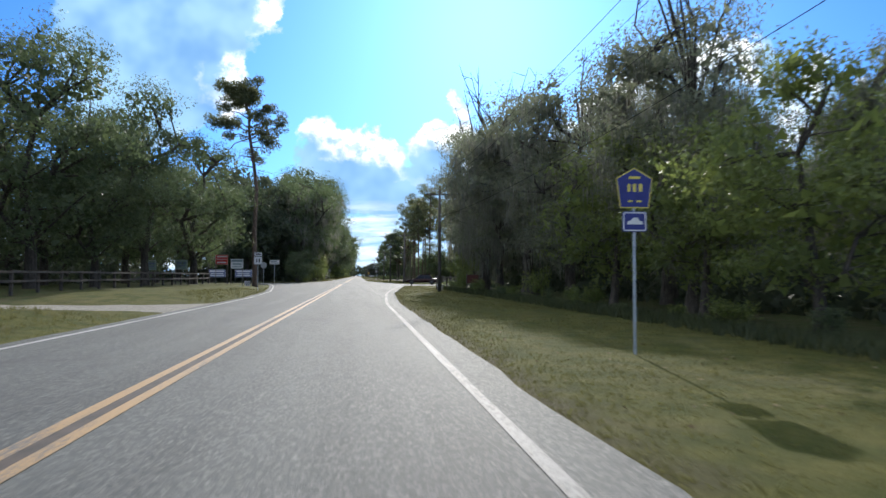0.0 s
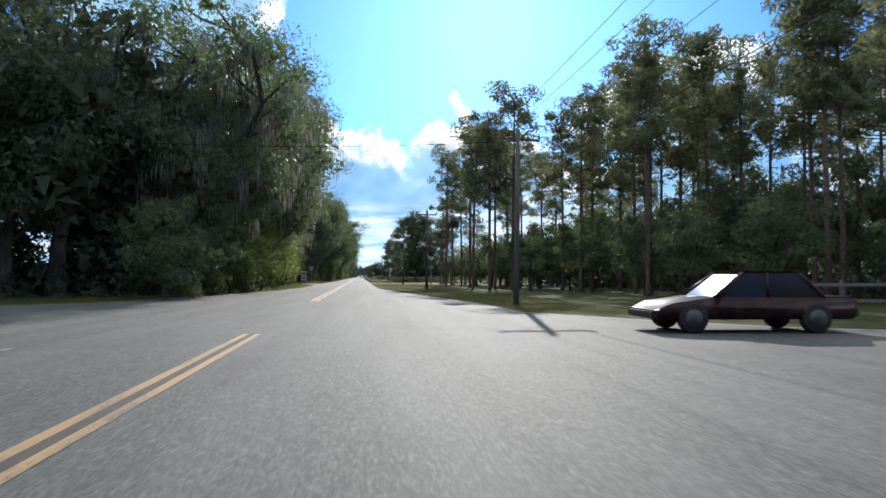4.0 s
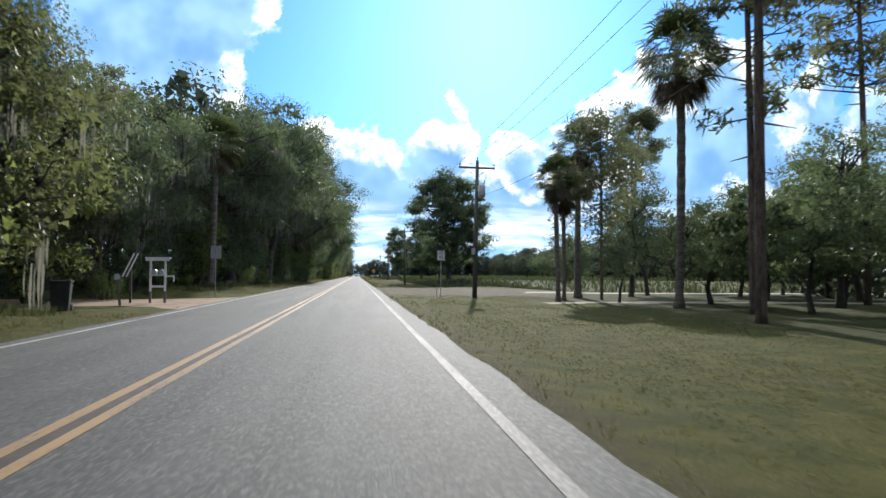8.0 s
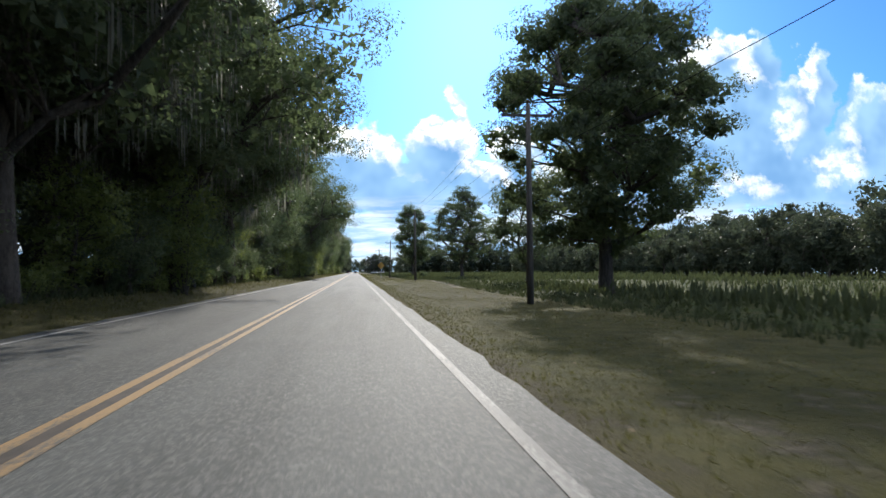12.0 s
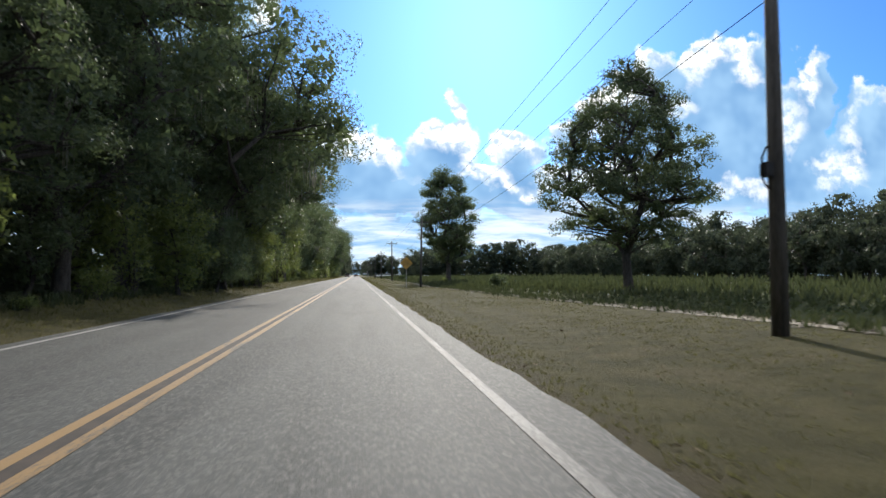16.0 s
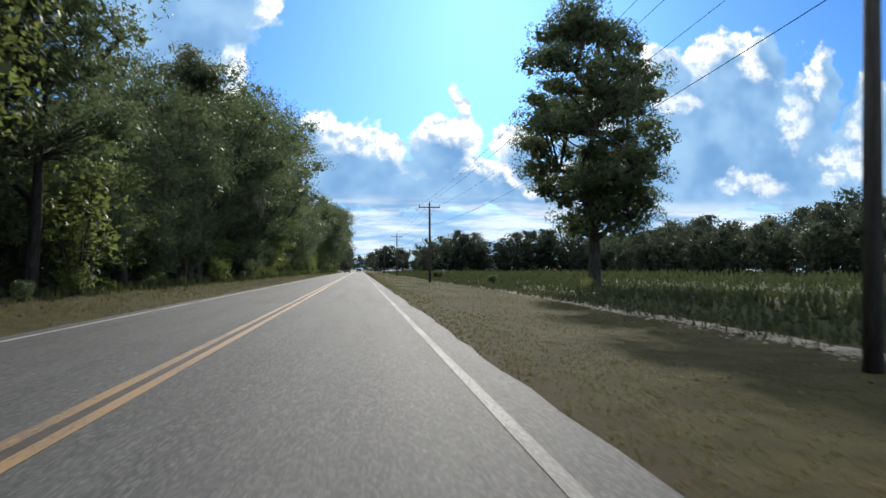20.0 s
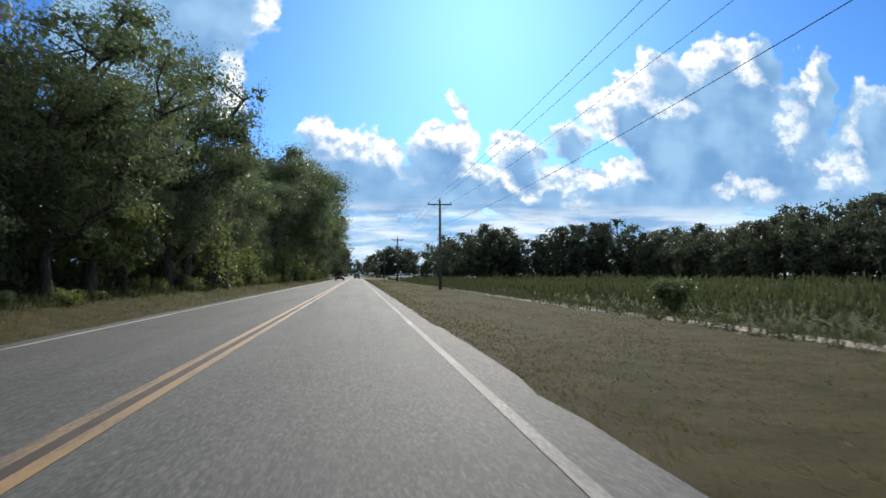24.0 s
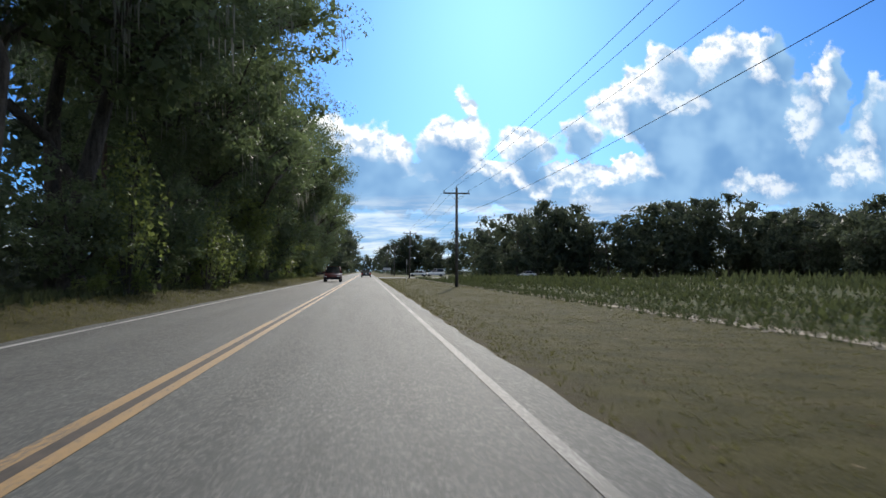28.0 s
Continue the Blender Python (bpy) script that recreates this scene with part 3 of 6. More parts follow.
def old_pine(label):
    """Tall pine: winding trunk, rounded head, a few long limbs that end in flat needle clumps, dead snags below."""
    rng = np.random.default_rng(157)
    root = thing("pine", label, "tree", group="pines")
    stem, wood, pts = Tubes(10), Tubes(6), []
    line = [(0, 0, -0.2), (0, 0, 0.4), (-0.1, 0, 6.0), (0.05, 0.1, 10.5), (-0.3, 0.1, 13.5), (-0.75, 0, 16.5), (-0.8, 0.1, 18.4), (-1.3, 0, 20.4), (-1.5, 0, 21.4)]
    stem.add(line, [0.33, 0.25, 0.21, 0.19, 0.17, 0.14, 0.12, 0.08, 0.03])
    xs, zs = [p[0] for p in line], [p[2] for p in line]

    def limb(z0, to, r, clump, n):
        a = Vector((float(np.interp(z0, zs, xs)), 0.0, z0))
        b = Vector(to)
        wood.add([tuple(a), tuple(a.lerp(b, 0.45) + Vector((0, 0, 0.3))), tuple(b)], [r, r * 0.7, r * 0.25], cap=False)
        for k in range(n):
            c = a.lerp(b, rng.uniform(0.55, 1.08)) + Vector(rng.normal(size=3) * clump * np.array([0.5, 0.5, 0.22]))
            wood.add([tuple(a.lerp(b, 0.6)), tuple(c)], [r * 0.3, 0.012], cap=False)
            pts.append(np.array(c) + in_ball(rng, 150, 0.1) * np.array([0.72, 0.72, 0.6]) * rng.uniform(0.7, 1.25))
    for i in range(13):
        a = i * 2.4
        limb(18.6 + 0.17 * i, (-1.5 + math.cos(a) * rng.uniform(0.6, 2.0), math.sin(a) * rng.uniform(0.6, 2.0), 20.4 + rng.uniform(-0.3, 1.5)), 0.05, 1.0, 4)
    for z0, to, n in ((16.6, (-4.3, -0.6, 17.7), 8), (17.0, (-2.6, 1.4, 17.9), 4), (17.0, (2.2, 0.5, 18.1), 8), (15.4, (1.9, -0.8, 15.5), 5), (14.2, (-1.3, 0.5, 14.7), 2), (16.2, (0.6, 1.5, 16.6), 3), (17.6, (0.3, -1.7, 18.3), 4), (16.0, (-3.2, 0.9, 16.4), 3), (15.8, (1.3, 0.9, 16.9), 4), (18.2, (0.9, 0.2, 19.2), 4), (18.0, (-3.0, -0.5, 18.8), 4), (13.4, (1.0, 0.4, 13.9), 2)):
        limb(z0, to, 0.075, 0.95, n)
    for pth in (((-0.2, 0, 12.8), (-1.4, -0.2, 13.0), (-2.6, -0.3, 12.3)), ((-0.6, 0, 16.0), (-2.2, 0.2, 15.4), (-3.1, 0.3, 14.2), (-2.7, 0.2, 13.3)), ((-0.3, 0, 13.9), (-1.6, 0.3, 14.1), (-2.1, 0.4, 13.6)), ((-0.5, 0, 15.0), (0.5, -0.3, 14.9), (0.9, -0.4, 14.2)), ((0, 0, 9.0), (0.9, 0.2, 8.8))):
        wood.add(list(pth), [0.07 - 0.055 * i / (len(pth) - 1) for i in range(len(pth))], cap=False)
    part("trunk", stem.mesh("trunk", M["pinebark"]), root)
    tagged(part("bough", wood.mesh("bough", M["pinebark"]), root), kind="stuff")
    part("crown", quads_mesh("crown", leaves(rng, np.vstack(pts), 0.3, 0.3, 0.6), M["needles"], 3), root)
    return root


def palm_tree(name, label, seed, h, group=""):
    """Fan palm: rough trunk, round head of folded fans, skirt of dead ones."""
    rng = np.random.default_rng(seed)
    root = thing(name, label, "palm", group=group)
    wood = Tubes(10)
    zs = np.linspace(-0.2, h, 26)
    wood.add([(0.1 * math.sin(z * 0.3), 0.06 * math.cos(z * 0.4), z) for z in zs],
             [(0.165 if z > 0.5 else 0.22) + (0.025 if i % 2 else 0) + (0.08 if z > h * 0.86 else 0) for i, z in enumerate(zs)])
    part("trunk", wood.mesh("trunk", M["palmbark"]), root)
    for which, count, mat in (("fan_leaves", 46, "palm"), ("dead_leaves", 20, "deadpalm")):
        bits = []
        for i in range(count):
            a = rng.uniform(0, 6.28)
            e = rng.uniform(-0.45, 1.35) if mat == "palm" else rng.uniform(-1.3, -0.65)
            d = np.array([math.cos(a) * math.cos(e), math.sin(a) * math.cos(e), math.sin(e)])
            u = np.cross(d, [0, 0, 1.0])
            u /= np.linalg.norm(u)
            v = np.cross(u, d)
            o = np.array([0, 0, h]) + d * 0.2
            hub = o + d * rng.uniform(0.7, 1.05)
            bits += [o - u * 0.02, o + u * 0.02, hub + u * 0.02, hub - u * 0.02]
            for b in np.linspace(-1.5, 1.5, 15):
                w = d * math.cos(b) + u * math.sin(b) + v * 0.12
                ln = rng.uniform(0.95, 1.3) * (1 if mat == "palm" else 0.75)
                side = np.cross(w, v)
                tip = hub + w * ln - np.array([0, 0, 0.28 * ln])
                m = hub + w * ln * 0.6
                bits += [hub, m + side * 0.05, tip, m - side * 0.05]
        part(which, quads_mesh(which, bits, M[mat]), root, "dry brown hanging fans" if mat == "deadpalm" else "")
    return root


def shrub(name, label, seed, r, h, count, leaf=0.14, mat="fresh", group=""):
    rng = np.random.default_rng(seed)
    root = thing(name, label, "shrub", group=group)
    wood = Tubes(5)
    cs = []
    for i in range(12):
        a, d = rng.uniform(0, 6.28), r * rng.uniform(0.1, 0.8)
        c = Vector((math.cos(a) * d, math.sin(a) * d, h * rng.uniform(0.25, 0.85)))
        wood.add([(c.x * 0.15, c.y * 0.15, -0.05), tuple(c * 0.6), tuple(c)], [0.03, 0.02, 0.008], cap=False)
        cs.append(np.array(c))
    tagged(part("stem", wood.mesh("stem", M["bark"]), root), kind="stuff")
    cs = np.array(cs)
    p = cs[rng.integers(0, len(cs), count)] + in_ball(rng, count, 0.3) * np.array([r * 0.45, r * 0.45, h * 0.3])
    part("foliage", quads_mesh("foliage", leaves(rng, p[p[:, 2] > 0.02], leaf), M[mat], 3), root)
    return root


def spread(proto, spots):
    """Stands the first tree on the first spot and copies on the others: (x, y, scale, turn, stretch)."""
    for i, (x, y, k, turn, tall) in enumerate(spots):
        m = pose(x, y, ground_height(x, y) - 0.02, 0, 0, turn) @ Matrix.Diagonal((k, k, k * tall, 1))
        if i:
            copy_thing(proto, m)
        else:
            proto.matrix_basis = m


# ---- road and ground ----
ROAD_END = 1400.0
EDGE_R = [(-80, 1.25), (30, 1.25), (45, 1.85), (49, 2.1), (65, 3.45), (70, 3.95), (76, 4.4), (82, 5.0)]
FAR_R = [(104, 5.2), (112, 5.0), (120, 4.0), (133, 2.65), (142, 1.75), (152, 1.25), (ROAD_END, 1.25)]
EDGE_L = [(-80, -5.9), (38, -5.9), (52, -6.6), (68, -8.4), (78, -9.6), (90, -11.3)]
FAR_L = [(113, -11.5), (125, -8.8), (140, -6.6), (152, -5.9), (ROAD_END, -5.9)]


def at_edge(rows, s):
    return float(np.interp(s, [a for a, _ in rows], [b for _, b in rows]))


def build_road():
    bm = bmesh.new()
    steps = sorted({*np.arange(-80, 720, 1.25).tolist(), 82.0, 90.0, 104.0, 113.0, *np.arange(740, ROAD_END + 1, 60.0).tolist()})
    rng = random.Random(5)
    right = EDGE_R + FAR_R
    left = EDGE_L + FAR_L
    rows = []
    for s in steps:
        ragged = lambda: rng.uniform(-0.045, 0.045)
        rows.append([bm.verts.new((x, s, 0.0 if abs(x) < 90 else 0)) for x in (at_edge(left, s) - 0.42 + ragged(), -5.0, -2.3, 1.0, at_edge(right, s) + 0.58 + ragged() * 1.6)])
    for a, b in zip(rows, rows[1:]):
        for j in range(4):
            bm.faces.new((a[j], a[j + 1], b[j + 1], b[j]))
    # side roads, butted against the main strip
    def arm(points):
        bm.faces.new([bm.verts.new((x, s, -0.004)) for x, s in points])
    arm([(4.6, 82.0), (5.7, 83.2), (7.2, 84.6), (11, 86.0), (90, 89.0), (90, 97.0), (14, 94.5), (10.8, 96.2), (8.6, 99.0), (6.4, 102.8), (5.0, 104.0)])
    arm([(-11.0, 113.0), (-13.5, 110.6), (-18, 108.8), (-80, 108.0), (-80, 99.0), (-18, 98.0), (-14.5, 95.5), (-12.6, 92.4), (-11.0, 90.0)])
    arm([(1.6, 660.0), (4.5, 657.0), (8.0, 655.5), (90, 657.0), (90, 646.0), (8.0, 645.0), (4.5, 643.5), (1.6, 641.0)])
    ex = bmesh.ops.extrude_face_region(bm, geom=bm.faces[:])
    bmesh.ops.translate(bm, vec=(0, 0, -0.09), verts=[v for v in ex["geom"] if isinstance(v, bmesh.types.BMVert)])
    road = tagged(new("road", bm_mesh("road", bm, M["asphalt"])), "two-lane grey asphalt road with a worn surface", "road", kind="structure")
    return road


road = build_road()


def line_strip(name, rows, width, mat, z=0.006, step=3.0):
    """A painted line through (y, x) rows, slightly uneven along its edges."""
    rng = random.Random(len(rows) * 7 + int(width * 100))
    ys = [r[0] for r in rows]
    n = max(1, int((ys[-1] - ys[0]) / step))
    verts, faces = [], []
    for i in range(n + 1):
        y = ys[0] + (ys[-1] - ys[0]) * i / n
        x = at_edge(rows, y)
        w = width / 2 + rng.uniform(-0.006, 0.006)
        verts += [(x - w, y, z), (x + w, y, z)]
        if i:
            faces.append((2 * i - 2, 2 * i - 1, 2 * i + 1, 2 * i))
    return part(name, mesh_of(name, verts, faces, mat), road)


for y0, y1 in ((-80, 95), (114, 900)):
    for x in (-2.43, -2.17):
        line_strip("yellow_line", [(y0, x), (y1, x)], 0.13, M["yellow"])
    line_strip("tar_seam", [(y0, -2.3), (y1, -2.3)], 0.15, M["tar"], 0.004)
line_strip("edge_line", EDGE_R, 0.13, M["edgeworn"])
line_strip("edge_line", [(112, 5.0), *FAR_R[2:-1], (900, 1.25)], 0.13, M["edgeworn"])
line_strip("edge_line", EDGE_L, 0.13, M["white"])
line_strip("edge_line", [*FAR_L[:-1], (900, -5.9)], 0.13, M["white"])


def curve_line(points):
    """A painted line round a corner of the junction."""
    verts, faces = [], []
    for i, (x, y) in enumerate(points):
        a, b = points[max(i - 1, 0)], points[min(i + 1, len(points) - 1)]
        d = Vector((b[0] - a[0], b[1] - a[1])).normalized() * 0.065
        verts += [(x - d.y, y + d.x, 0.007), (x + d.y, y - d.x, 0.007)]
        if i:
            faces.append((2 * i - 2, 2 * i - 1, 2 * i + 1, 2 * i))
    return part("edge_line", mesh_of("edge_line", verts, faces, M["white"]), road)


curve_line([(5.0, 82.0), (5.5, 83.6), (7.0, 85.1), (11, 86.5), (40, 87.7)])
curve_line([(5.2, 104.0), (6.2, 102.4), (8.4, 98.6), (10.6, 95.8), (14, 94.0), (40, 95.0)])
curve_line([(-11.3, 90.0), (-12.5, 92.9), (-14.6, 96.1), (-18, 98.6), (-40, 98.9)])
curve_line([(-11.5, 113.0), (-13.6, 110.0), (-18, 108.2), (-40, 107.6)])
dash = box_mesh("dash", (0.15, 0.95, 0.004), M["edgeworn"], (0, 0, 0.006))
worn = box_mesh("dash", (0.15, 1.2, 0.004), M["faded"], (0, 0, 0.006))
for i in range(8):
    part("dash", dash if i % 3 else worn, road, at=pose(1.25, 45.2 + 5.3 * i, 0))
for i in range(7):
    part("dash", worn, road, at=pose(1.25, 117.5 + 5.0 * i, 0))
    part("dash", worn, road, at=pose(-5.9, 60.0 + 5.3 * i, 0))
    part("dash", worn, road, at=pose(-5.9, 117.0 + 5.3 * i, 0))


def smooth(v, lo, hi):
    k = min(1.0, max(0.0, (v - lo) / (hi - lo)))
    return k * k * (3 - 2 * k)


LEFT_Y, LEFT_X = [a for a, _ in EDGE_L + FAR_L], [b for _, b in EDGE_L + FAR_L]


def bank(x, y):
    """The grassy bank along the left side, cut down where roads and driveways join."""
    out = float(np.interp(y, LEFT_Y, LEFT_X)) - 0.6 - x
    if out <= 0.2:
        return 0.0
    gap = max(smooth(y, 78, 86) * (1 - smooth(y, 115, 126)), smooth(y, 170, 177) * (1 - smooth(y, 196, 202)), smooth(y, 19, 23) * (1 - smooth(y, 32, 36)))
    return 0.42 * smooth(out, 0.2, 2.8) * (1 - gap)


def ground_height(x, y):
    """Level of the ground: just below the asphalt beside the road, lower on the right verge, a shallow hollow in the field, a bank on the left."""
    if x < -6 and -60 < y < 720:
        z = -0.05 + bank(x, y)
        return z + (noise.noise((x * 0.22, y * 0.12, 0)) * 0.03 if z > 0.1 else 0.0)
    if (1.5 < x < 7.5 and 25 < y < 155) or (-15 < x < -5 and 35 < y < 155) or (0 < x < 100 and 78 < y < 108) or (-90 < x < 0 and 86 < y < 118) or (0 < x < 95 and 636 < y < 664):
        return -0.05
    near = min(1.0, max(0.0, abs(x + 2.3) - 4.1) / 3.0)
    z = -0.035 - 0.09 * near
    if -40 < x < 60 and -80 < y < 720:
        z += noise.noise((x * 0.22, y * 0.12, 0)) * 0.035 * near
    z += smooth(x, 3.0, 7.0) * (0.32 * math.exp(-((y - 314) / 20) ** 2) - 0.16 * math.exp(-((y - 386) / 14) ** 2))
    return z - 1.7 * smooth(x, 17, 29) * smooth(y, 206, 236) * (1 - smooth(y, 262, 325)) * (1 - 0.5 * smooth(x, 40, 100))


def build_ground():
    """One sheet out to the horizon."""
    xs = sorted({*[round(v, 2) for v in np.arange(-40, 60, 1.25)], -4000, -1500, -600, -250, -120, -70, 70, 80, 90, 100, 120, 250, 600, 1500, 4000})
    ys = sorted({*range(-80, 720, 5), -4000, -1500, -500, -200, 760, 900, 1200, 1700, 2600, 4500})
    verts = [(x, y, ground_height(x, y)) for y in ys for x in xs]
    n = len(xs)
    faces = [(j * n + i, j * n + i + 1, j * n + n + i + 1, j * n + n + i) for j in range(len(ys) - 1) for i in range(n - 1)]
    return tagged(new("ground", mesh_of("ground", verts, faces, M["ground"], True)), "mown roadside grass and weedy field soil", "grass", kind="structure")


ground = build_ground()


def patch(name, label, line, mat, seed, lift=0.03):
    """A bare strip of earth along a line of (x, y, half width), with frayed edges, laid on the ground."""
    rng = random.Random(seed)
    pts = []
    for (x, y, w), (bx, by, bw) in zip(line, line[1:]):
        n = max(2, int(math.hypot(bx - x, by - y) / 0.8))
        pts += [(x + (bx - x) * k / n, y + (by - y) * k / n, w + (bw - w) * k / n) for k in range(n)]
    pts.append(line[-1])
    verts, faces, m = [], [], 9
    for i, (x, y, w) in enumerate(pts):
        a, b = pts[max(i - 1, 0)], pts[min(i + 1, len(pts) - 1)]
        d = Vector((b[0] - a[0], b[1] - a[1])).normalized()
        jl, jr = rng.uniform(-0.6, 0.6), rng.uniform(-0.6, 0.6)
        for k in range(m):
            t = -1 + 2 * k / (m - 1)
            o = t * w + (jl * (1 - t) / 2 if t < 0 else jr * (1 + t) / 2)
            px, py = x - d.y * o, y + d.x * o
            edge = 1 if abs(t) < 0.95 else -0.6
            verts.append((px, py, ground_height(px, py) + lift * edge))
        if i:
            faces += [((i - 1) * m + k, (i - 1) * m + k + 1, i * m + k + 1, i * m + k) for k in range(m - 1)]
    return tagged(new(name, mesh_of(name, verts, faces, mat, True)), label, "driveway", kind="structure")


patch("driveway", "sandy gravel driveway joining the road", [(-6.4, 27.5, 4.5), (-9, 27.5, 2.6), (-40, 28, 2.2)], M["gravel"], 1)
patch("driveway", "pale sandy driveway beside the mown lawn", [(14, 209, 2.2), (20, 207, 2.2), (60, 206, 1.9)], M["sand"], 5, 0.03)
patch("driveway", "pale earth driveway with a mailbox stand", [(-6.4, 187, 7.5), (-9, 187, 4.5), (-30, 186, 2.4)], M["dirt"], 3)
patch("driveway", "faint sandy track through the lawn", [(9.5, 188, 0.8), (30, 187.4, 1.0), (60, 187, 1.0)], M["sand"], 4)


def build_sand_strip():
    """Washed sand and pebbles along the edge of the field, broken here and there."""
    rng = np.random.default_rng(8)
    base = []
    y = 286.0
    while y < 645:
        ln = rng.uniform(5, 14)
        x = 9.5 + 0.35 * math.sin(y * 0.06) + rng.normal() * 0.15
        w = rng.uniform(0.18, 0.42)
        pts = np.linspace(0, ln, 8)
        for a, b in zip(pts, pts[1:]):
            j = rng.uniform(-0.12, 0.12, 4)
            base += [(px, py, ground_height(px, py) + lift) for px, py, lift in ((x - w + j[0], y + a, 0.012), (x + w + j[1], y + a, 0.012), (x + w + j[2], y + b, 0.012), (x - w + j[3], y + b, 0.012))]
        y += ln * rng.uniform(0.85, 1.15)
    ob = new("sand_strip", quads_mesh("sand_strip", base, M["sand"]))
    tagged(ob, "narrow strip of washed pale sand along the field edge", "sand", kind="stuff")
    n = 5200
    c = np.stack([9.5 + 0.35 * np.sin((yy := rng.uniform(286, 645, n)) * 0.06) + rng.normal(size=n) * 0.34, yy, np.full(n, -0.05)], 1)
    c[:, 2] = [ground_height(p, q) + 0.005 for p, q, _ in c]
    s = rng.uniform(0.03, 0.11, n)[:, None]
    d = rng.normal(size=(n, 2))
    d /= np.linalg.norm(d, axis=1)[:, None]
    u, v = np.column_stack([d, np.zeros(n)]), np.column_stack([-d[:, 1], d[:, 0], np.zeros(n)])
    top = c + np.array([0, 0, 1]) * s * 0.7
    a, b, e, f = c - u * s, c + v * s * 0.7, c + u * s, c - v * s * 0.7
    tri = np.stack([a, f, top, f, e, top, e, b, top, b, a, top], 1)
    tagged(new("pebbles", quads_mesh("pebbles", tri, M["sand"], 3)), "pale pebbles and clods along the field edge", "pebbles", kind="stuff")


build_sand_strip()

# ---- trees ----
R = random.Random(21)


def spots(places, k=(0.9, 1.12), tall=(0.94, 1.08)):
    return [(x, y, s * R.uniform(*k), R.uniform(0, 360), R.uniform(*tall)) for x, y, s in places]


# wood on the left side: height of its edge along the road
TOPS_L = [(118, 19), (166, 19.5), (173, 10.5), (190, 10.0), (200, 10.5), (209, 12.5), (217, 16), (224, 18.5), (242, 19), (285, 19), (291, 9.5), (304, 9.5), (311, 18.5), (384, 17.5), (391, 17), (396, 9.5), (404, 9.2), (412, 9.8), (421, 11), (431, 13), (440, 17.5), (450, 17.2),
          (457, 12), (480, 11.2), (490, 12.6), (500, 11.8), (508, 10), (526, 10), (535, 11.5), (542, 17.5), (560, 18.5), (700, 19)]
front, middle, second, third = [], [], [], []
y = 118.0
while y < 690:
    h = at_edge(TOPS_L, y)
    back = 3.2 if 170 < y < 208 else 3.0 if 374 < y < 397 else 0.0
    tall = h > 15
    if not 525 < y < 544:
        front.append((-11.0 - back + R.uniform(-1.2, 1.0), y, h / 17.6 * R.uniform(0.93, 1.05)))
    if not 533 < y < 560:
        second.append((-17.5 - back + R.uniform(-1.5, 1.5), y + R.uniform(0, 5), h / 17.0))
    if not 540 < y < 590:
        third.append((-25 - back + R.uniform(-2, 2), y + R.uniform(0, 5), h / 16.5))
    y += R.uniform(5.8, 8.0) if tall else R.uniform(4.4, 6.0)
y = 117.0
while y < 680:
    back = 3.4 if 168 < y < 208 else 1.6 if 374 < y < 400 else 0.0
    middle.append((-10.9 - back + R.uniform(-1.4, 0.8), y, R.uniform(0.65, 1.2) * (0.72 if 518 < y < 560 else 1.0)))
    y += R.uniform(3.0, 6.4)
front += [(-13.3, 396.5, 0.98), (-15.5, 393, 1.0), (-17, 387, 1.0)]
# brush close before the trunks that stand nearest to the road
middle += [(-10.8, 380, 1.25), (-11.2, 385, 1.3), (-10.7, 390, 1.2), (-12.2, 383, 1.45), (-12.4, 389, 1.45), (-11, 375, 1.2)]
middle += [(x + R.uniform(-0.4, 0.4), y + R.uniform(-1, 1), R.uniform(0.5, 0.85)) for x, y in ((-8.9, 258), (-8.7, 263), (-8.9, 269), (-8.8, 275), (-9.0, 279), (-8.8, 286), (-8.8, 335), (-8.4, 341), (-8.5, 345), (-8.7, 350), (-8.6, 355), (-8.9, 360), (-9.0, 366), (-9.3, 553), (-9.1, 560), (-9.2, 567), (-9.4, 577))]
mossy = [f for f in front if 118 < f[1] < 300]
plain = [f for f in front if f[1] >= 300]
G_L = "trees of the wood along the road"
kinds = [broad_tree("oak", "tall dark oak with hanging moss in a dense roadside wood", 100 + i, 17, 6.9, 0.2, 56, 21000, 0.165, 2400, "oak", moss=m, shape=0.86, group=G_L)
         for i, m in enumerate((330, 200, 120))]
for i, proto in enumerate(kinds):
    spread(proto, spots(mossy[i::3], (0.95, 1.06)))
kinds = [broad_tree("oak", "tall dark green broad-leaved tree in a dense roadside wood", 110 + i, 17, rr, lw, 56, 21000, 0.165, 2400, mt, moss=m, shape=sh, group=G_L)
         for i, (mt, m, sh, lw, rr) in enumerate((("oak", 25, 0.84, 0.2, 6.8), ("oak", 0, 0.96, 0.12, 6.4), ("oak", 15, 0.8, 0.24, 7.0)))]
for i, proto in enumerate(kinds):
    spread(proto, spots(plain[i::3], (0.95, 1.06)))
kinds = [broad_tree("small_tree", "leafy young tree at the shaded edge of the wood", 115 + i, 8, 3.0, 0.04, 26, 6500, 0.16, 700, mt, group=G_L) for i, mt in enumerate(("oak", "oak", "fresh"))]
for i, proto in enumerate(kinds[:2]):
    spread(proto, spots([m for j, m in enumerate(middle) if j % 5 in ((0, 2), (1, 3))[i]]))
spread(kinds[2], spots([m for j, m in enumerate(middle) if j % 5 == 4] + [(-9.4, 142, 0.6), (-9.1, 148, 0.55), (-9.7, 153, 0.75), (-9.2, 158, 0.5), (-9.6, 163, 0.6)], (0.7, 0.95)))
# Deep trees take the darkened leaves, so their shade is partly in the colour.
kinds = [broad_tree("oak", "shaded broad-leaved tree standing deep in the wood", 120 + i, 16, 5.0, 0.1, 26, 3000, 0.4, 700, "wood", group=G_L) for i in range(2)]
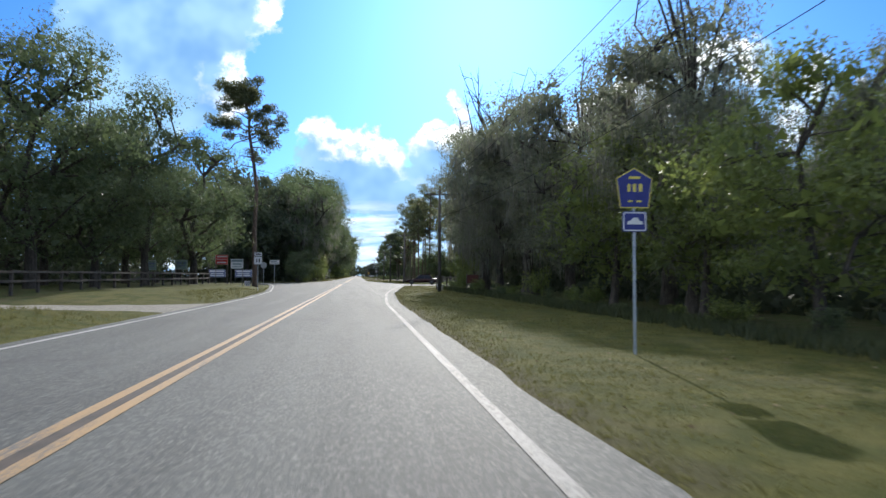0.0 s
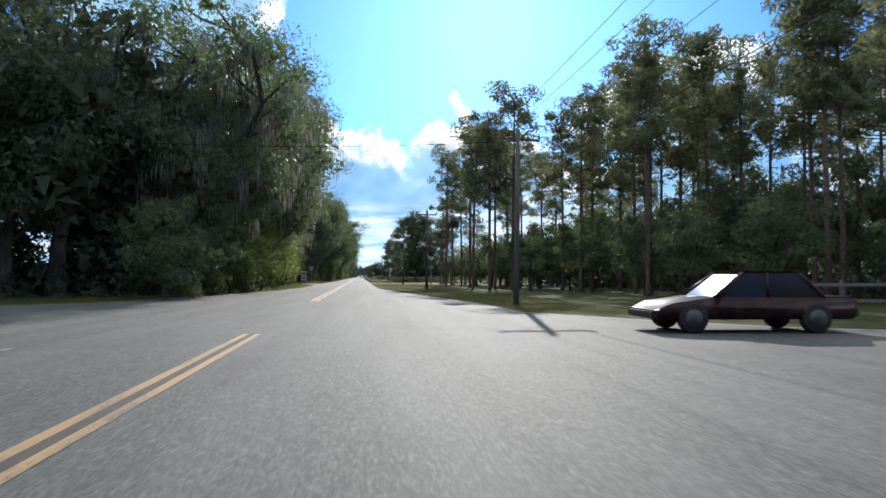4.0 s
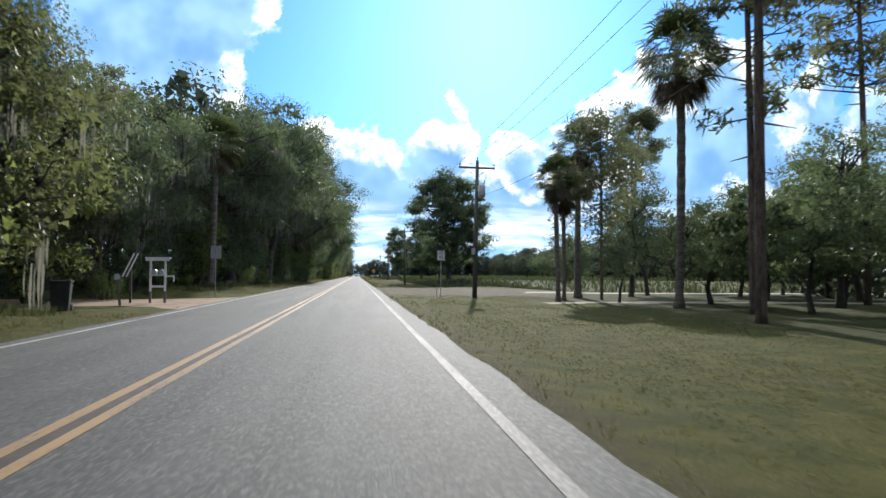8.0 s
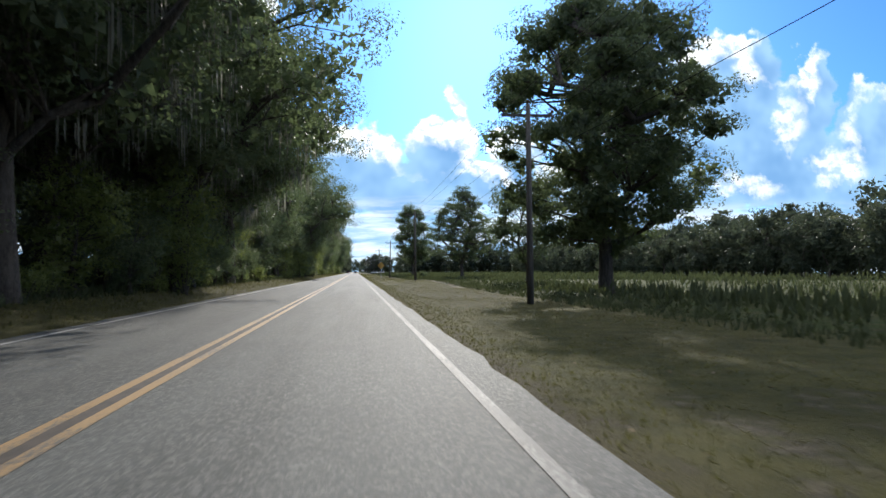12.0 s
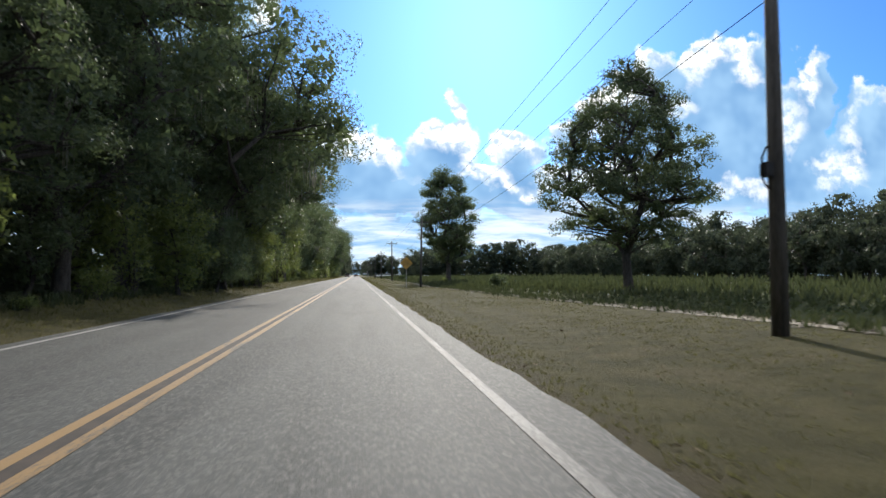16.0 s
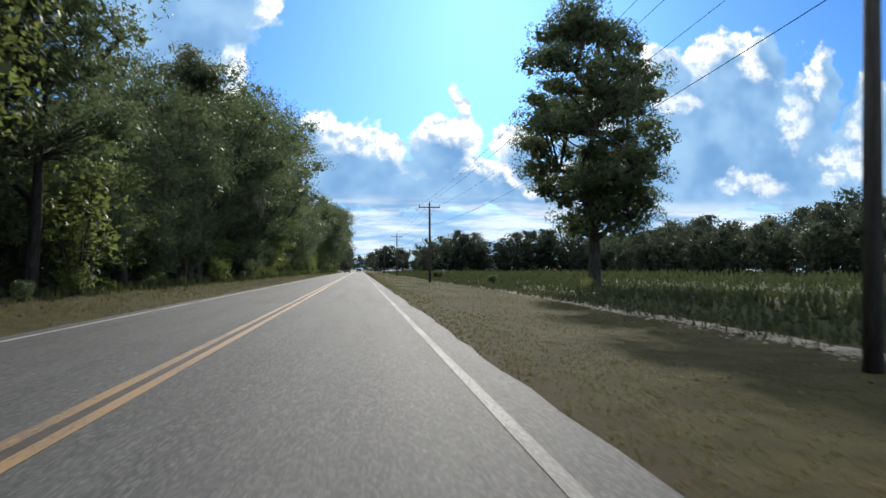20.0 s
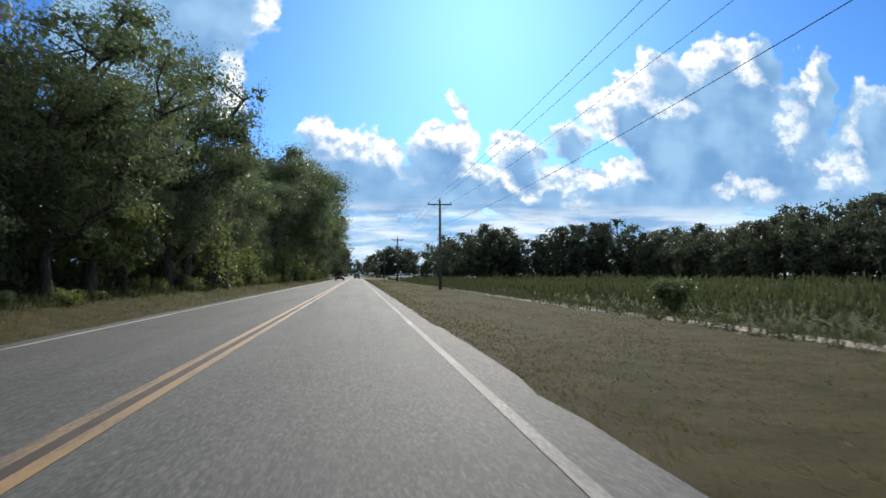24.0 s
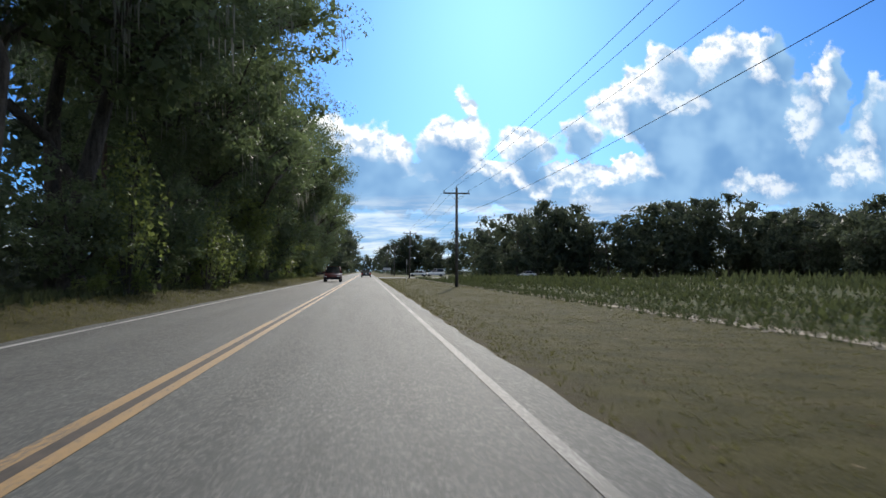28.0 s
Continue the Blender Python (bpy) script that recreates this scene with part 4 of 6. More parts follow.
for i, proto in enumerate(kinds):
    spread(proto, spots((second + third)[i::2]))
broad_tree("tree", "light olive-green tree hung with moss beside the driveway", 133, 9.6, 3.7, 0.12, 34, 12000, 0.15, 1100, "olive", moss=60).matrix_basis = pose(-11.3, 175.8, -0.1, 0, 0, 40)
# wide crowns that reach over the road
limbs = broad_tree("oak", "wide old oak whose limb reaches over the road", 131, 18, 8.6, 0.26, 80, 42000, 0.165, 4200, "oak", moss=60, shape=0.92, girth=0.32, group=G_L)
spread(limbs, [(-8.8, 346, 1.12, 40, 0.95), (-9.3, 359, 0.98, 310, 0.96), (-14.2, 164, 0.98, 120, 1.05), (-9.6, 250, 0.98, 95, 1.02), (-9.0, 266, 1.05, 250, 0.98), (-9.2, 281, 1.02, 15, 1.02), (-12.2, 459, 0.95, 80, 1.0), (-11.8, 424, 0.8, 60, 1.0), (-12.0, 433, 0.86, 200, 1.0), (-13.0, 391, 0.85, 190, 1.02),
               (-10.2, 562, 1.0, 160, 1.02), (-11.2, 580, 0.98, 70, 1.02), (-11.0, 601, 0.95, 20, 1.0)])
high = broad_tree("oak", "tall oak with a bare forked trunk and a high open crown", 132, 18, 6.8, 0.5, 50, 20000, 0.165, 2200, "oak", moss=30, girth=0.3, group=G_L)
spread(high, [(-9.2, 387, 1.14, 30, 0.88), (-11.5, 531, 0.66, 100, 1.0), (-12.4, 536, 0.74, 220, 1.0), (-11.4, 543.5, 0.96, 300, 1.0), (-12.0, 550, 0.95, 60, 1.0)])

# trees left of the crossing
yard = [(-23, 33, 1.1), (-20, 44, 1.2), (-27, 46, 1.2), (-18.5, 50, 0.82), (-25, 57, 1.1), (-17.2, 57, 0.96), (-15.8, 67, 1.06), (-23, 70, 0.95), (-30, 62, 1.0), (-18.5, 78, 0.8), (-24, 84, 0.9), (-31, 76, 1.0), (-31, 88, 1.0), (-25, 20, 1.0), (-30, 28, 1.0)]
yard = [(x, y, k * 0.89) for x, y, k in yard]
yard += [(-19, 119, 1.05), (-25, 118, 1.24), (-31, 121, 1.3), (-37, 118, 1.3), (-44, 120, 1.3)]
proto = broad_tree("oak", "leafy oak behind the roadside rail fence", 141, 17.5, 6.2, 0.06, 46, 20000, 0.17, 2200, "oak", moss=20, group="trees beside the crossing")
spread(proto, spots(yard[::2]))
proto = broad_tree("oak", "leafy light green tree behind the roadside rail fence", 142, 16.5, 5.8, 0.06, 46, 20000, 0.17, 2200, "oak", shape=0.9, group="trees beside the crossing")
spread(proto, spots(yard[1::2]))
G_P = "pines"
pine = [pine_tree("pine", "tall slender pine with a bare trunk and ragged crown", 150 + i, hh, rr, cr, tf, 72, G_P) for i, (hh, rr, cr, tf) in enumerate(((21, 3.0, 0.42, 44), (20, 2.9, 0.58, 56), (21, 3.4, 0.5, 56)))]

# wood on the right before the crossing
G_R = "trees of the wood before the crossing"
rw = [(12.5, 24, 0.66), (15, 31, 0.78), (12, 37, 0.88), (17, 40, 1.0), (11.8, 46, 1.1), (17, 50, 1.02), (11.6, 54, 1.16), (17, 61, 1.08), (12.0, 63, 1.22), (13.4, 69, 1.12), (18, 70, 0.95), (13.6, 77, 0.92), (20, 78, 0.85), (22, 34, 0.72), (24, 46, 1.0), (24, 58, 1.0), (25, 70, 1.0),
      (19, 22, 0.7), (26, 24, 0.8), (14, 15, 0.56), (21, 12, 0.66), (30, 38, 0.85), (31, 56, 1.05), (30, 74, 0.95)]
kinds = [broad_tree("oak", lab, 160 + i, 17, 5.2, lw, 44, 20000, 0.16, 1800, "mossy", moss=m, bare=b, shape=sh, girth=g, group=G_R)
         for i, (lab, m, b, sh, lw, g) in enumerate((("mossy oak with dead bare limbs above its crown", 520, 9, 1.0, 0.07, 0.3), ("dense dark oak with grey hanging moss", 620, 0, 0.9, 0.22, 0.45), ("tall dark oak in a dense wood", 380, 2, 1.1, 0.1, 0.38)))]
for i, proto in enumerate(kinds):
    spread(proto, spots(rw[i::3]))
proto = broad_tree("small_tree", "bright green young tree at the wood's edge", 165, 8, 3.0, 0.08, 30, 7500, 0.15, 600, "fresh", group=G_R)
spread(proto, spots([(10.6, 27, 0.95), (10.8, 20, 0.8), (11.4, 72, 0.6), (10.4, 14, 0.85)]))

# pine stand on the right after the crossing
stand = []
for yy in np.arange(111, 192, 4.6):
    for xx in (15.5, 20, 23.5, 27, 31, 36, 43):
        if (xx < 18 and yy < 144) or (xx < 26 and yy < 126):
            continue
        if R.random() < (0.7 if yy < 150 else 0.14) * (0.55 if xx < 18 else 1.0):
            stand.append((xx + R.uniform(-2, 2), yy + R.uniform(-2.5, 2.5), R.uniform(0.92, 1.06) if yy < 150 and xx > 22 else R.uniform(0.85, 1.05)))
stand += [(13.2, 148, 0.95), (12.4, 153.5, 0.9), (13.6, 163, 1.0), (15.6, 157, 0.98), (14.8, 178, 0.9), (11.9, 173, 0.92), (-12.8, 190, 0.6), (-11.0, 420, 0.72), (-13, 470, 0.7), (-12.5, 556, 0.85)]
stand += [(46, 205, 1.0), (57, 214, 1.05)]
for i, proto in enumerate(pine):
    spread(proto, spots(stand[i::3], (0.97, 1.03), (0.98, 1.03)))
spread(old_pine("old pine with winding bare trunk, round head and ragged limbs"), [(-10.4, 69.5, 1.0, 0, 0.945), (33.6, 233, 1.13, 200, 1.02)])
spread(pine_tree("cypress", "slender conifer with a flared foot and tiered open branches", 156, 11.2, 2.7, 0.66, 70, 60, "trees on the lawn", 0.36), [(14.3, 192.4, 1.0, 40, 1.0), (22, 206, 1.05, 130, 1.0)])
under = [(19 + R.uniform(-2, 2.5), yy, R.uniform(0.6, 0.9)) for yy in range(142, 190, 4)] + [(24 + R.uniform(-3, 6), yy, R.uniform(0.7, 1.0)) for yy in range(108, 196, 7)] + [(32 + R.uniform(-4, 6), yy, R.uniform(1.0, 1.4)) for yy in range(106, 200, 5)] + [(46 + R.uniform(-3, 6), yy, 1.5) for yy in range(106, 200, 7)]
proto = broad_tree("small_tree", "dark broad-leaved tree below the pines", 170, 9.5, 3.8, 0.14, 30, 6500, 0.2, 700, "oak", group="understorey below the pines")
spread(proto, spots(under))
spread(broad_tree("small_tree", "loose-crowned tree beside the fan palms", 171, 10, 3.6, 0.25, 40, 7000, 0.15, 300, "oak", group="trees on the lawn"),
       spots([(18.5, 198, 0.7), (14.5, 183, 0.55), (13.4, 187.5, 0.5), (21, 201, 0.8), (26, 196, 0.9), (21.5, 182, 0.95), (26.5, 179, 0.95)]))
G_F = "fan palms on the lawn"
palm = palm_tree("palm", "fan palm with a rough trunk and a shaggy round head", 180, 8.6, G_F)
spread(palm, [(13.9, 182, 1.04, 0, 1.22), (13.8, 195.2, 0.92, 80, 0.93), (14.4, 196.6, 0.8, 150, 0.9), (10.9, 190, 0.68, 210, 0.9), (11.6, 191.2, 0.62, 290, 0.9), (-9.4, 160, 0.9, 60, 0.9), (-8.8, 497, 0.9, 10, 0.95), (-10.5, 205.0, 1.2, 30, 0.79)])

# single trees by the field
oak_big = broad_tree("oak", "spreading oak with a broad flat top standing alone by the field", 190, 20.6, 8.9, 0.08, 130, 76000, 0.19, 11000, "oak", shape=1.06, girth=0.45)
oak_big.matrix_basis = pose(16.2, 272.0, -0.1)
tree_cone = broad_tree("tree", "airy cone-shaped tree with fine layered foliage standing alone in the field", 191, 16.8, 6.0, 0.14, 230, 60000, 0.15, 2200, "oak", shape=1.55, girth=0.32)
tree_cone.matrix_basis = pose(18.5, 345.7, -0.1)
tree_tall = broad_tree("tree", "tall narrow dense tree standing alone by the field", 192, 21.0, 5.9, 0.1, 110, 52000, 0.185, 7000, "oak", shape=0.97, girth=0.4)
tree_tall.matrix_basis = pose(16.3, 420.5, -0.1)
low_tree = broad_tree("small_tree", "rounded tree with a short trunk in the weedy field", 193, 9.6, 5.2, 0.22, 40, 11000, 0.18, 900, "oak", girth=0.24)
low_tree.matrix_basis = pose(31, 252, -1.75)
spread(broad_tree("tree", "dark rounded tree at the near edge of the field", 194, 10, 4.6, 0.15, 44, 15000, 0.16, 1500, "oak", group="field trees"),
       spots([(27, 199, 0.7), (33, 203, 0.8), (17.5, 297, 1.45)]))

# far trees: the wood's edge across the field and the end of the road
G_T = "far treeline across the field"
far = []
y = 120.0
while y < 690:
    far.append((106 + R.uniform(-5, 5), y, R.uniform(0.85, 1.1)))
    far.append((116 + R.uniform(-4, 8), y + 3, R.uniform(1.1, 1.35)))
    y += R.uniform(4.5, 6.5)
for x in np.arange(34, 150, 3.8):
    far.append((x + R.uniform(-2, 2), 700 + R.uniform(-12, 14), R.uniform(1.0, 1.4)))
for x in np.arange(11, 70, 4.5):
    far.append((x + R.uniform(-3, 3), 790 + R.uniform(-15, 15), R.uniform(0.85, 1.15)))
far += [(29.6, 683, 0.86), (16, 789, 1.1), (50.4, 702, 1.45), (14, 850, 0.9), (9, 900, 1.0), (11, 960, 1.0), (8, 1040, 1.0), (-9, 730, 1.1), (-10, 760, 1.1), (-10, 800, 1.1), (-9, 850, 1.0), (-9, 920, 1.0), (-8, 1000, 1.0), (-2, 1380, 1.3), (6, 1370, 1.2), (-9, 1360, 1.3)]
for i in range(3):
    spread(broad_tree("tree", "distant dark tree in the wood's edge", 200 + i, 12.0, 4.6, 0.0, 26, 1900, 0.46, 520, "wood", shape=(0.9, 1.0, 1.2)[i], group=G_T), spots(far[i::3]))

tips = [(112 + R.uniform(-5, 8), yy + R.uniform(-3, 3), R.uniform(0.7, 0.86)) for yy in np.arange(130, 690, 5.0)] + [(x + R.uniform(-3, 3), 704 + R.uniform(-8, 8), R.uniform(0.5, 0.8)) for x in np.arange(48, 150, 9.0)]
for i in range(2):
    spread(pine_tree("pine", "distant pine rising above the wood's edge", 206 + i, 21, 2.6, 0.5, 30, 14, G_T, 1.0), spots(tips[i::2]))

# shrubs and vines at the foot of the wood
G_S = "shrubs at the wood's edge"
low = []
y = 118.0
while y < 640:
    back = 3.2 if 170 < y < 204 else 0.0
    low.append((-9.3 - back + R.uniform(-0.8, 0.7), y, R.uniform(0.4, 0.9)))
    y += R.uniform(2.0, 5.0)
low += [(9.4 + R.uniform(0, 1.2), yy, R.uniform(0.5, 1.0)) for yy in np.arange(10, 76, 3.6)]
low += [(13.5, 421.5, 0.7), (15.4, 419, 0.6)]
spread(shrub("shrub", "dark rounded shrub at the edge of the field", 225, 1.0, 1.5, 1900, 0.16, "oak", "field shrubs"), [(13.6, 366, 0.95, 0, 1.0), (11.7, 474.5, 0.92, 70, 0.9), (13.0, 440, 0.6, 140, 1.0)])
for i, mt in enumerate(("fresh", "oak", "fresh")):
    spread(shrub("shrub", "leafy green shrub at the foot of the trees" if mt == "oak" else "yellow-green shrub in sun at the foot of the trees", 220 + i, 1.25, 1.9, 1150, 0.15, mt, G_S), spots(low[i::3], (0.8, 1.2), (0.7, 1.5)))
vines = [(-8.5, 559, 1.2), (-8.4, 563.5, 1.1), (-8.9, 377, 1.1), (-8.0, 358.5, 1.0), (-7.9, 263, 1.0), (-8.4, 150, 1.2), (-8.3, 155.5, 1.0), (-8.6, 160, 1.3), (-8.5, 165, 0.9), (-8.8, 133, 1.0), (-8.6, 139, 1.2), (-8.9, 146, 1.3), (-9.1, 170, 1.0), (-9.1, 239, 0.9), (-9.0, 262, 1.0), (-8.9, 318, 1.1), (-9.0, 330, 0.9), (-9.0, 356, 1.0), (-9.2, 399, 1.1), (-9.1, 494, 1.2), (-9.1, 508, 1.1), (-9.2, 536, 1.2), (-9.0, 549, 1.2), (-9.1, 585, 1.1)]
spread(shrub("vine_column", "sunlit yellow-green vines climbing a trunk at the wood's edge", 230, 1.1, 4.6, 1000, 0.16, "fresh", G_S), spots(vines, (0.85, 1.1), (0.8, 1.25)))


def build_undergrowth():
    """Dense brush inside the woods, which closes the view between the trunks."""
    rng = np.random.default_rng(31)
    pts = []
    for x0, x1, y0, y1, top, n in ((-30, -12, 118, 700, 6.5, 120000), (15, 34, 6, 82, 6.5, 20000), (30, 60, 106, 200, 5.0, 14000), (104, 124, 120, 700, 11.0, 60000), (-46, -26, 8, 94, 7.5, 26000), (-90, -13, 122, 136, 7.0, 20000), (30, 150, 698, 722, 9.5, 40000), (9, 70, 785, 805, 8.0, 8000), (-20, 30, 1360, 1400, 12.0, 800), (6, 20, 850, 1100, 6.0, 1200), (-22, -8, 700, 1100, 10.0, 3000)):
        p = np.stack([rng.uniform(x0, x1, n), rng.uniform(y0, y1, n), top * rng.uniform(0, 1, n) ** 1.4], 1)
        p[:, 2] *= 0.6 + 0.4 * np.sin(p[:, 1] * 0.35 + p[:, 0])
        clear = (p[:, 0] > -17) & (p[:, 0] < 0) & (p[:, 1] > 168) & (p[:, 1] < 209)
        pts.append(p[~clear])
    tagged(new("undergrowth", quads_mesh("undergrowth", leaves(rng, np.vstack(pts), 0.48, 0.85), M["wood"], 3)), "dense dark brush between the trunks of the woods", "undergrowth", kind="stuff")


build_undergrowth()


def build_field():
    """Weedy crop: upright stalks with leaves, in rough rows."""
    rng = np.random.default_rng(41)
    tri = []
    for x0, x1, y0, y1, n, s in ((10.4, 26, 232, 634, 19000, 0.82), (26, 60, 215, 638, 10000, 1.15), (60, 104, 205, 640, 4000, 1.6)):
        x = rng.uniform(x0, x1, n)
        yy = np.round(rng.uniform(y0, y1, n) / 0.9) * 0.9 + rng.normal(size=n) * 0.2
        h = (0.45 + 0.75 * rng.uniform(0, 1, n) ** 1.5) * (0.75 + 0.35 * np.sin(yy * 0.05 + x * 0.11)) * s
        h *= np.clip((x - 9.0) / 5.0, 0.3, 1.0)
        b = np.stack([x, yy, np.array([ground_height(p, q) - 0.03 for p, q in zip(x, yy)])], 1)
        for k in range(4):
            a = rng.uniform(0, 6.28, n)
            d = np.stack([np.cos(a), np.sin(a), np.zeros(n)], 1)
            w = (0.05 + 0.06 * rng.uniform(0, 1, n))[:, None] * s
            f = (0.15 + 0.25 * k)
            root = b + np.array([0, 0, 1]) * (h * f * 0.5)[:, None]
            tip = b + np.array([0, 0, 1]) * (h * (f + 0.25))[:, None] + d * (0.25 * s * rng.uniform(0.3, 1, n))[:, None]
            side = np.stack([-d[:, 1], d[:, 0], np.zeros(n)], 1) * w
            mid = (root + tip) / 2
            tri.append(np.stack([root, mid + side, tip, mid - side], 1).reshape(-1, 3))
    tagged(new("field_plants", quads_mesh("field_plants", np.vstack(tri), M["crop"])), "green weedy crop plants standing in a field", "crop", kind="stuff")


build_field()


def build_grass():
    """Grass tufts along the asphalt's edges and taller weeds at the foot of the woods and the field."""
    rng = np.random.default_rng(51)
    tufts, weeds = [], []
    for x0, x1, y0, y1, n, s in ((1.9, 2.9, -5, 660, 5000, 0.03), (-9.0, -6.4, -5, 640, 12000, 0.09), (8.9, 11.2, 230, 650, 6500, 0.24), (-11.0, -8.6, 110, 640, 9000, 0.3), (8.4, 10.4, 5, 70, 3000, 0.28)):
        tri = weeds if s > 0.2 else tufts
        x, yy = rng.uniform(x0, x1, n), rng.uniform(y0, y1, n)
        right = np.interp(yy, [a for a, _ in EDGE_R + FAR_R], [b for _, b in EDGE_R + FAR_R]) + 0.62
        left = np.interp(yy, [a for a, _ in EDGE_L + FAR_L], [b for _, b in EDGE_L + FAR_L]) - 0.55
        ok = ((x > right) | (x < left)) & ~((yy > 81) & (yy < 106) & (x > 4)) & ~((yy > 89) & (yy < 114) & (x < -10)) & ~((yy > 197) & (yy < 224) & (x > 0)) & ~((yy > 177) & (yy < 198) & (x < 0)) & ~((yy > 22) & (yy < 32) & (x < 0))
        x, yy = x[ok], yy[ok]
        n = len(x)
        b = np.stack([x, yy, np.array([ground_height(p, q) for p, q in zip(x, yy)]) - 0.02], 1)
        for k in range(4):
            a = rng.uniform(0, 6.28, n)
            d = np.stack([np.cos(a), np.sin(a), np.zeros(n)], 1)
            h = s * rng.uniform(0.5, 1.3, n)[:, None] + 0.06
            o = b + d * 0.05
            side = np.stack([-d[:, 1], d[:, 0], np.zeros(n)], 1) * (0.008 + s * 0.05)
            tri.append(np.stack([o - side, o + side, o + d * h * 0.5 + np.array([0, 0, 1]) * h], 1).reshape(-1, 3))
    tagged(new("grass_tufts", quads_mesh("grass_tufts", np.vstack(tufts), M["blade"], 3)), "short dry grass tufts on the road verge", "grass", kind="stuff")
    tagged(new("weeds", quads_mesh("weeds", np.vstack(weeds), M["crop"], 3)), "rough green weeds at the foot of the woods and the field edge", "weeds", kind="stuff")


build_grass()


def build_turf():
    """Short mown turf on the verges: loose blades, thinner where the earth is worn."""
    rng = np.random.default_rng(53)
    tri = []
    for x0, x1, y0, y1, n, s in ((1.8, 9.0, -4, 82, 40000, 0.032), (3.0, 12.0, 104, 200, 44000, 0.032), (1.8, 9.2, 226, 640, 120000, 0.03), (-9.4, -6.4, -4, 90, 9000, 0.05), (-9.0, -6.4, 116, 640, 34000, 0.05)):
        x, yy = rng.uniform(x0, x1, n), rng.uniform(y0, y1, n)
        right = np.interp(yy, [a for a, _ in EDGE_R + FAR_R], [b for _, b in EDGE_R + FAR_R]) + 0.55
        left = np.interp(yy, [a for a, _ in EDGE_L + FAR_L], [b for _, b in EDGE_L + FAR_L]) - 0.5
        bald = np.sin(x * 1.9 + 2.0 * np.sin(yy * 0.21)) + np.sin(yy * 0.57 + 1.3 * np.sin(x * 0.9))
        ok = ((x > right) | (x < left)) & (bald < rng.uniform(-0.4, 2.6, n)) & ~((yy > 177) & (yy < 198) & (x < 0)) & ~((yy > 22) & (yy < 32) & (x < 0))
        x, yy = x[ok], yy[ok]
        n = len(x)
        b = np.stack([x, yy, np.array([ground_height(p, q) for p, q in zip(x, yy)]) - 0.005], 1)
        for k in range(2):
            a = rng.uniform(0, 6.28, n)
            d = np.stack([np.cos(a), np.sin(a), np.zeros(n)], 1)
            h = s * rng.uniform(0.5, 1.5, n)[:, None]
            o = b + d * rng.uniform(0, 0.08, n)[:, None]
            side = np.stack([-d[:, 1], d[:, 0], np.zeros(n)], 1) * rng.uniform(0.007, 0.018, n)[:, None]
            tri.append(np.stack([o - side, o + side, o + d * h * 0.9 + np.array([0, 0, 1]) * h], 1).reshape(-1, 3))
    tagged(new("turf", quads_mesh("turf", np.vstack(tri), M["blade"], 3)), "short mown olive-brown turf on the verges", "grass", kind="stuff")


build_turf()


def build_litter():
    """Dry leaves and scraps lying on the verges."""
    rng = np.random.default_rng(61)
    pts = []
    for x0, x1, y0, y1, n in ((2.2, 8.5, 225, 650, 5000), (2.0, 8.0, 5, 78, 900), (-8.6, -6.5, 112, 640, 3000), (7.6, 11.0, 232, 640, 3500)):
        x, yy = rng.uniform(x0, x1, n), rng.uniform(y0, y1, n)
        keep = np.sin(yy * 0.9 + x * 1.7) + np.sin(yy * 0.23) > rng.uniform(-1.5, 1.5, n)
        keep &= ~((yy > 640) & (x > 0))
        x, yy = x[keep], yy[keep]
        pts.append(np.stack([x, yy, np.array([ground_height(p, q) for p, q in zip(x, yy)]) + 0.03], 1))
    tagged(new("leaf_litter", quads_mesh("leaf_litter", leaves(rng, np.vstack(pts), 0.06, 0.7, 3.0), M["litter"], 3)), "dry brown leaves scattered on the verge", "leaf litter", kind="stuff")


build_litter()

# ---- utility poles and wires ----
G_U = "utility poles beside the road"


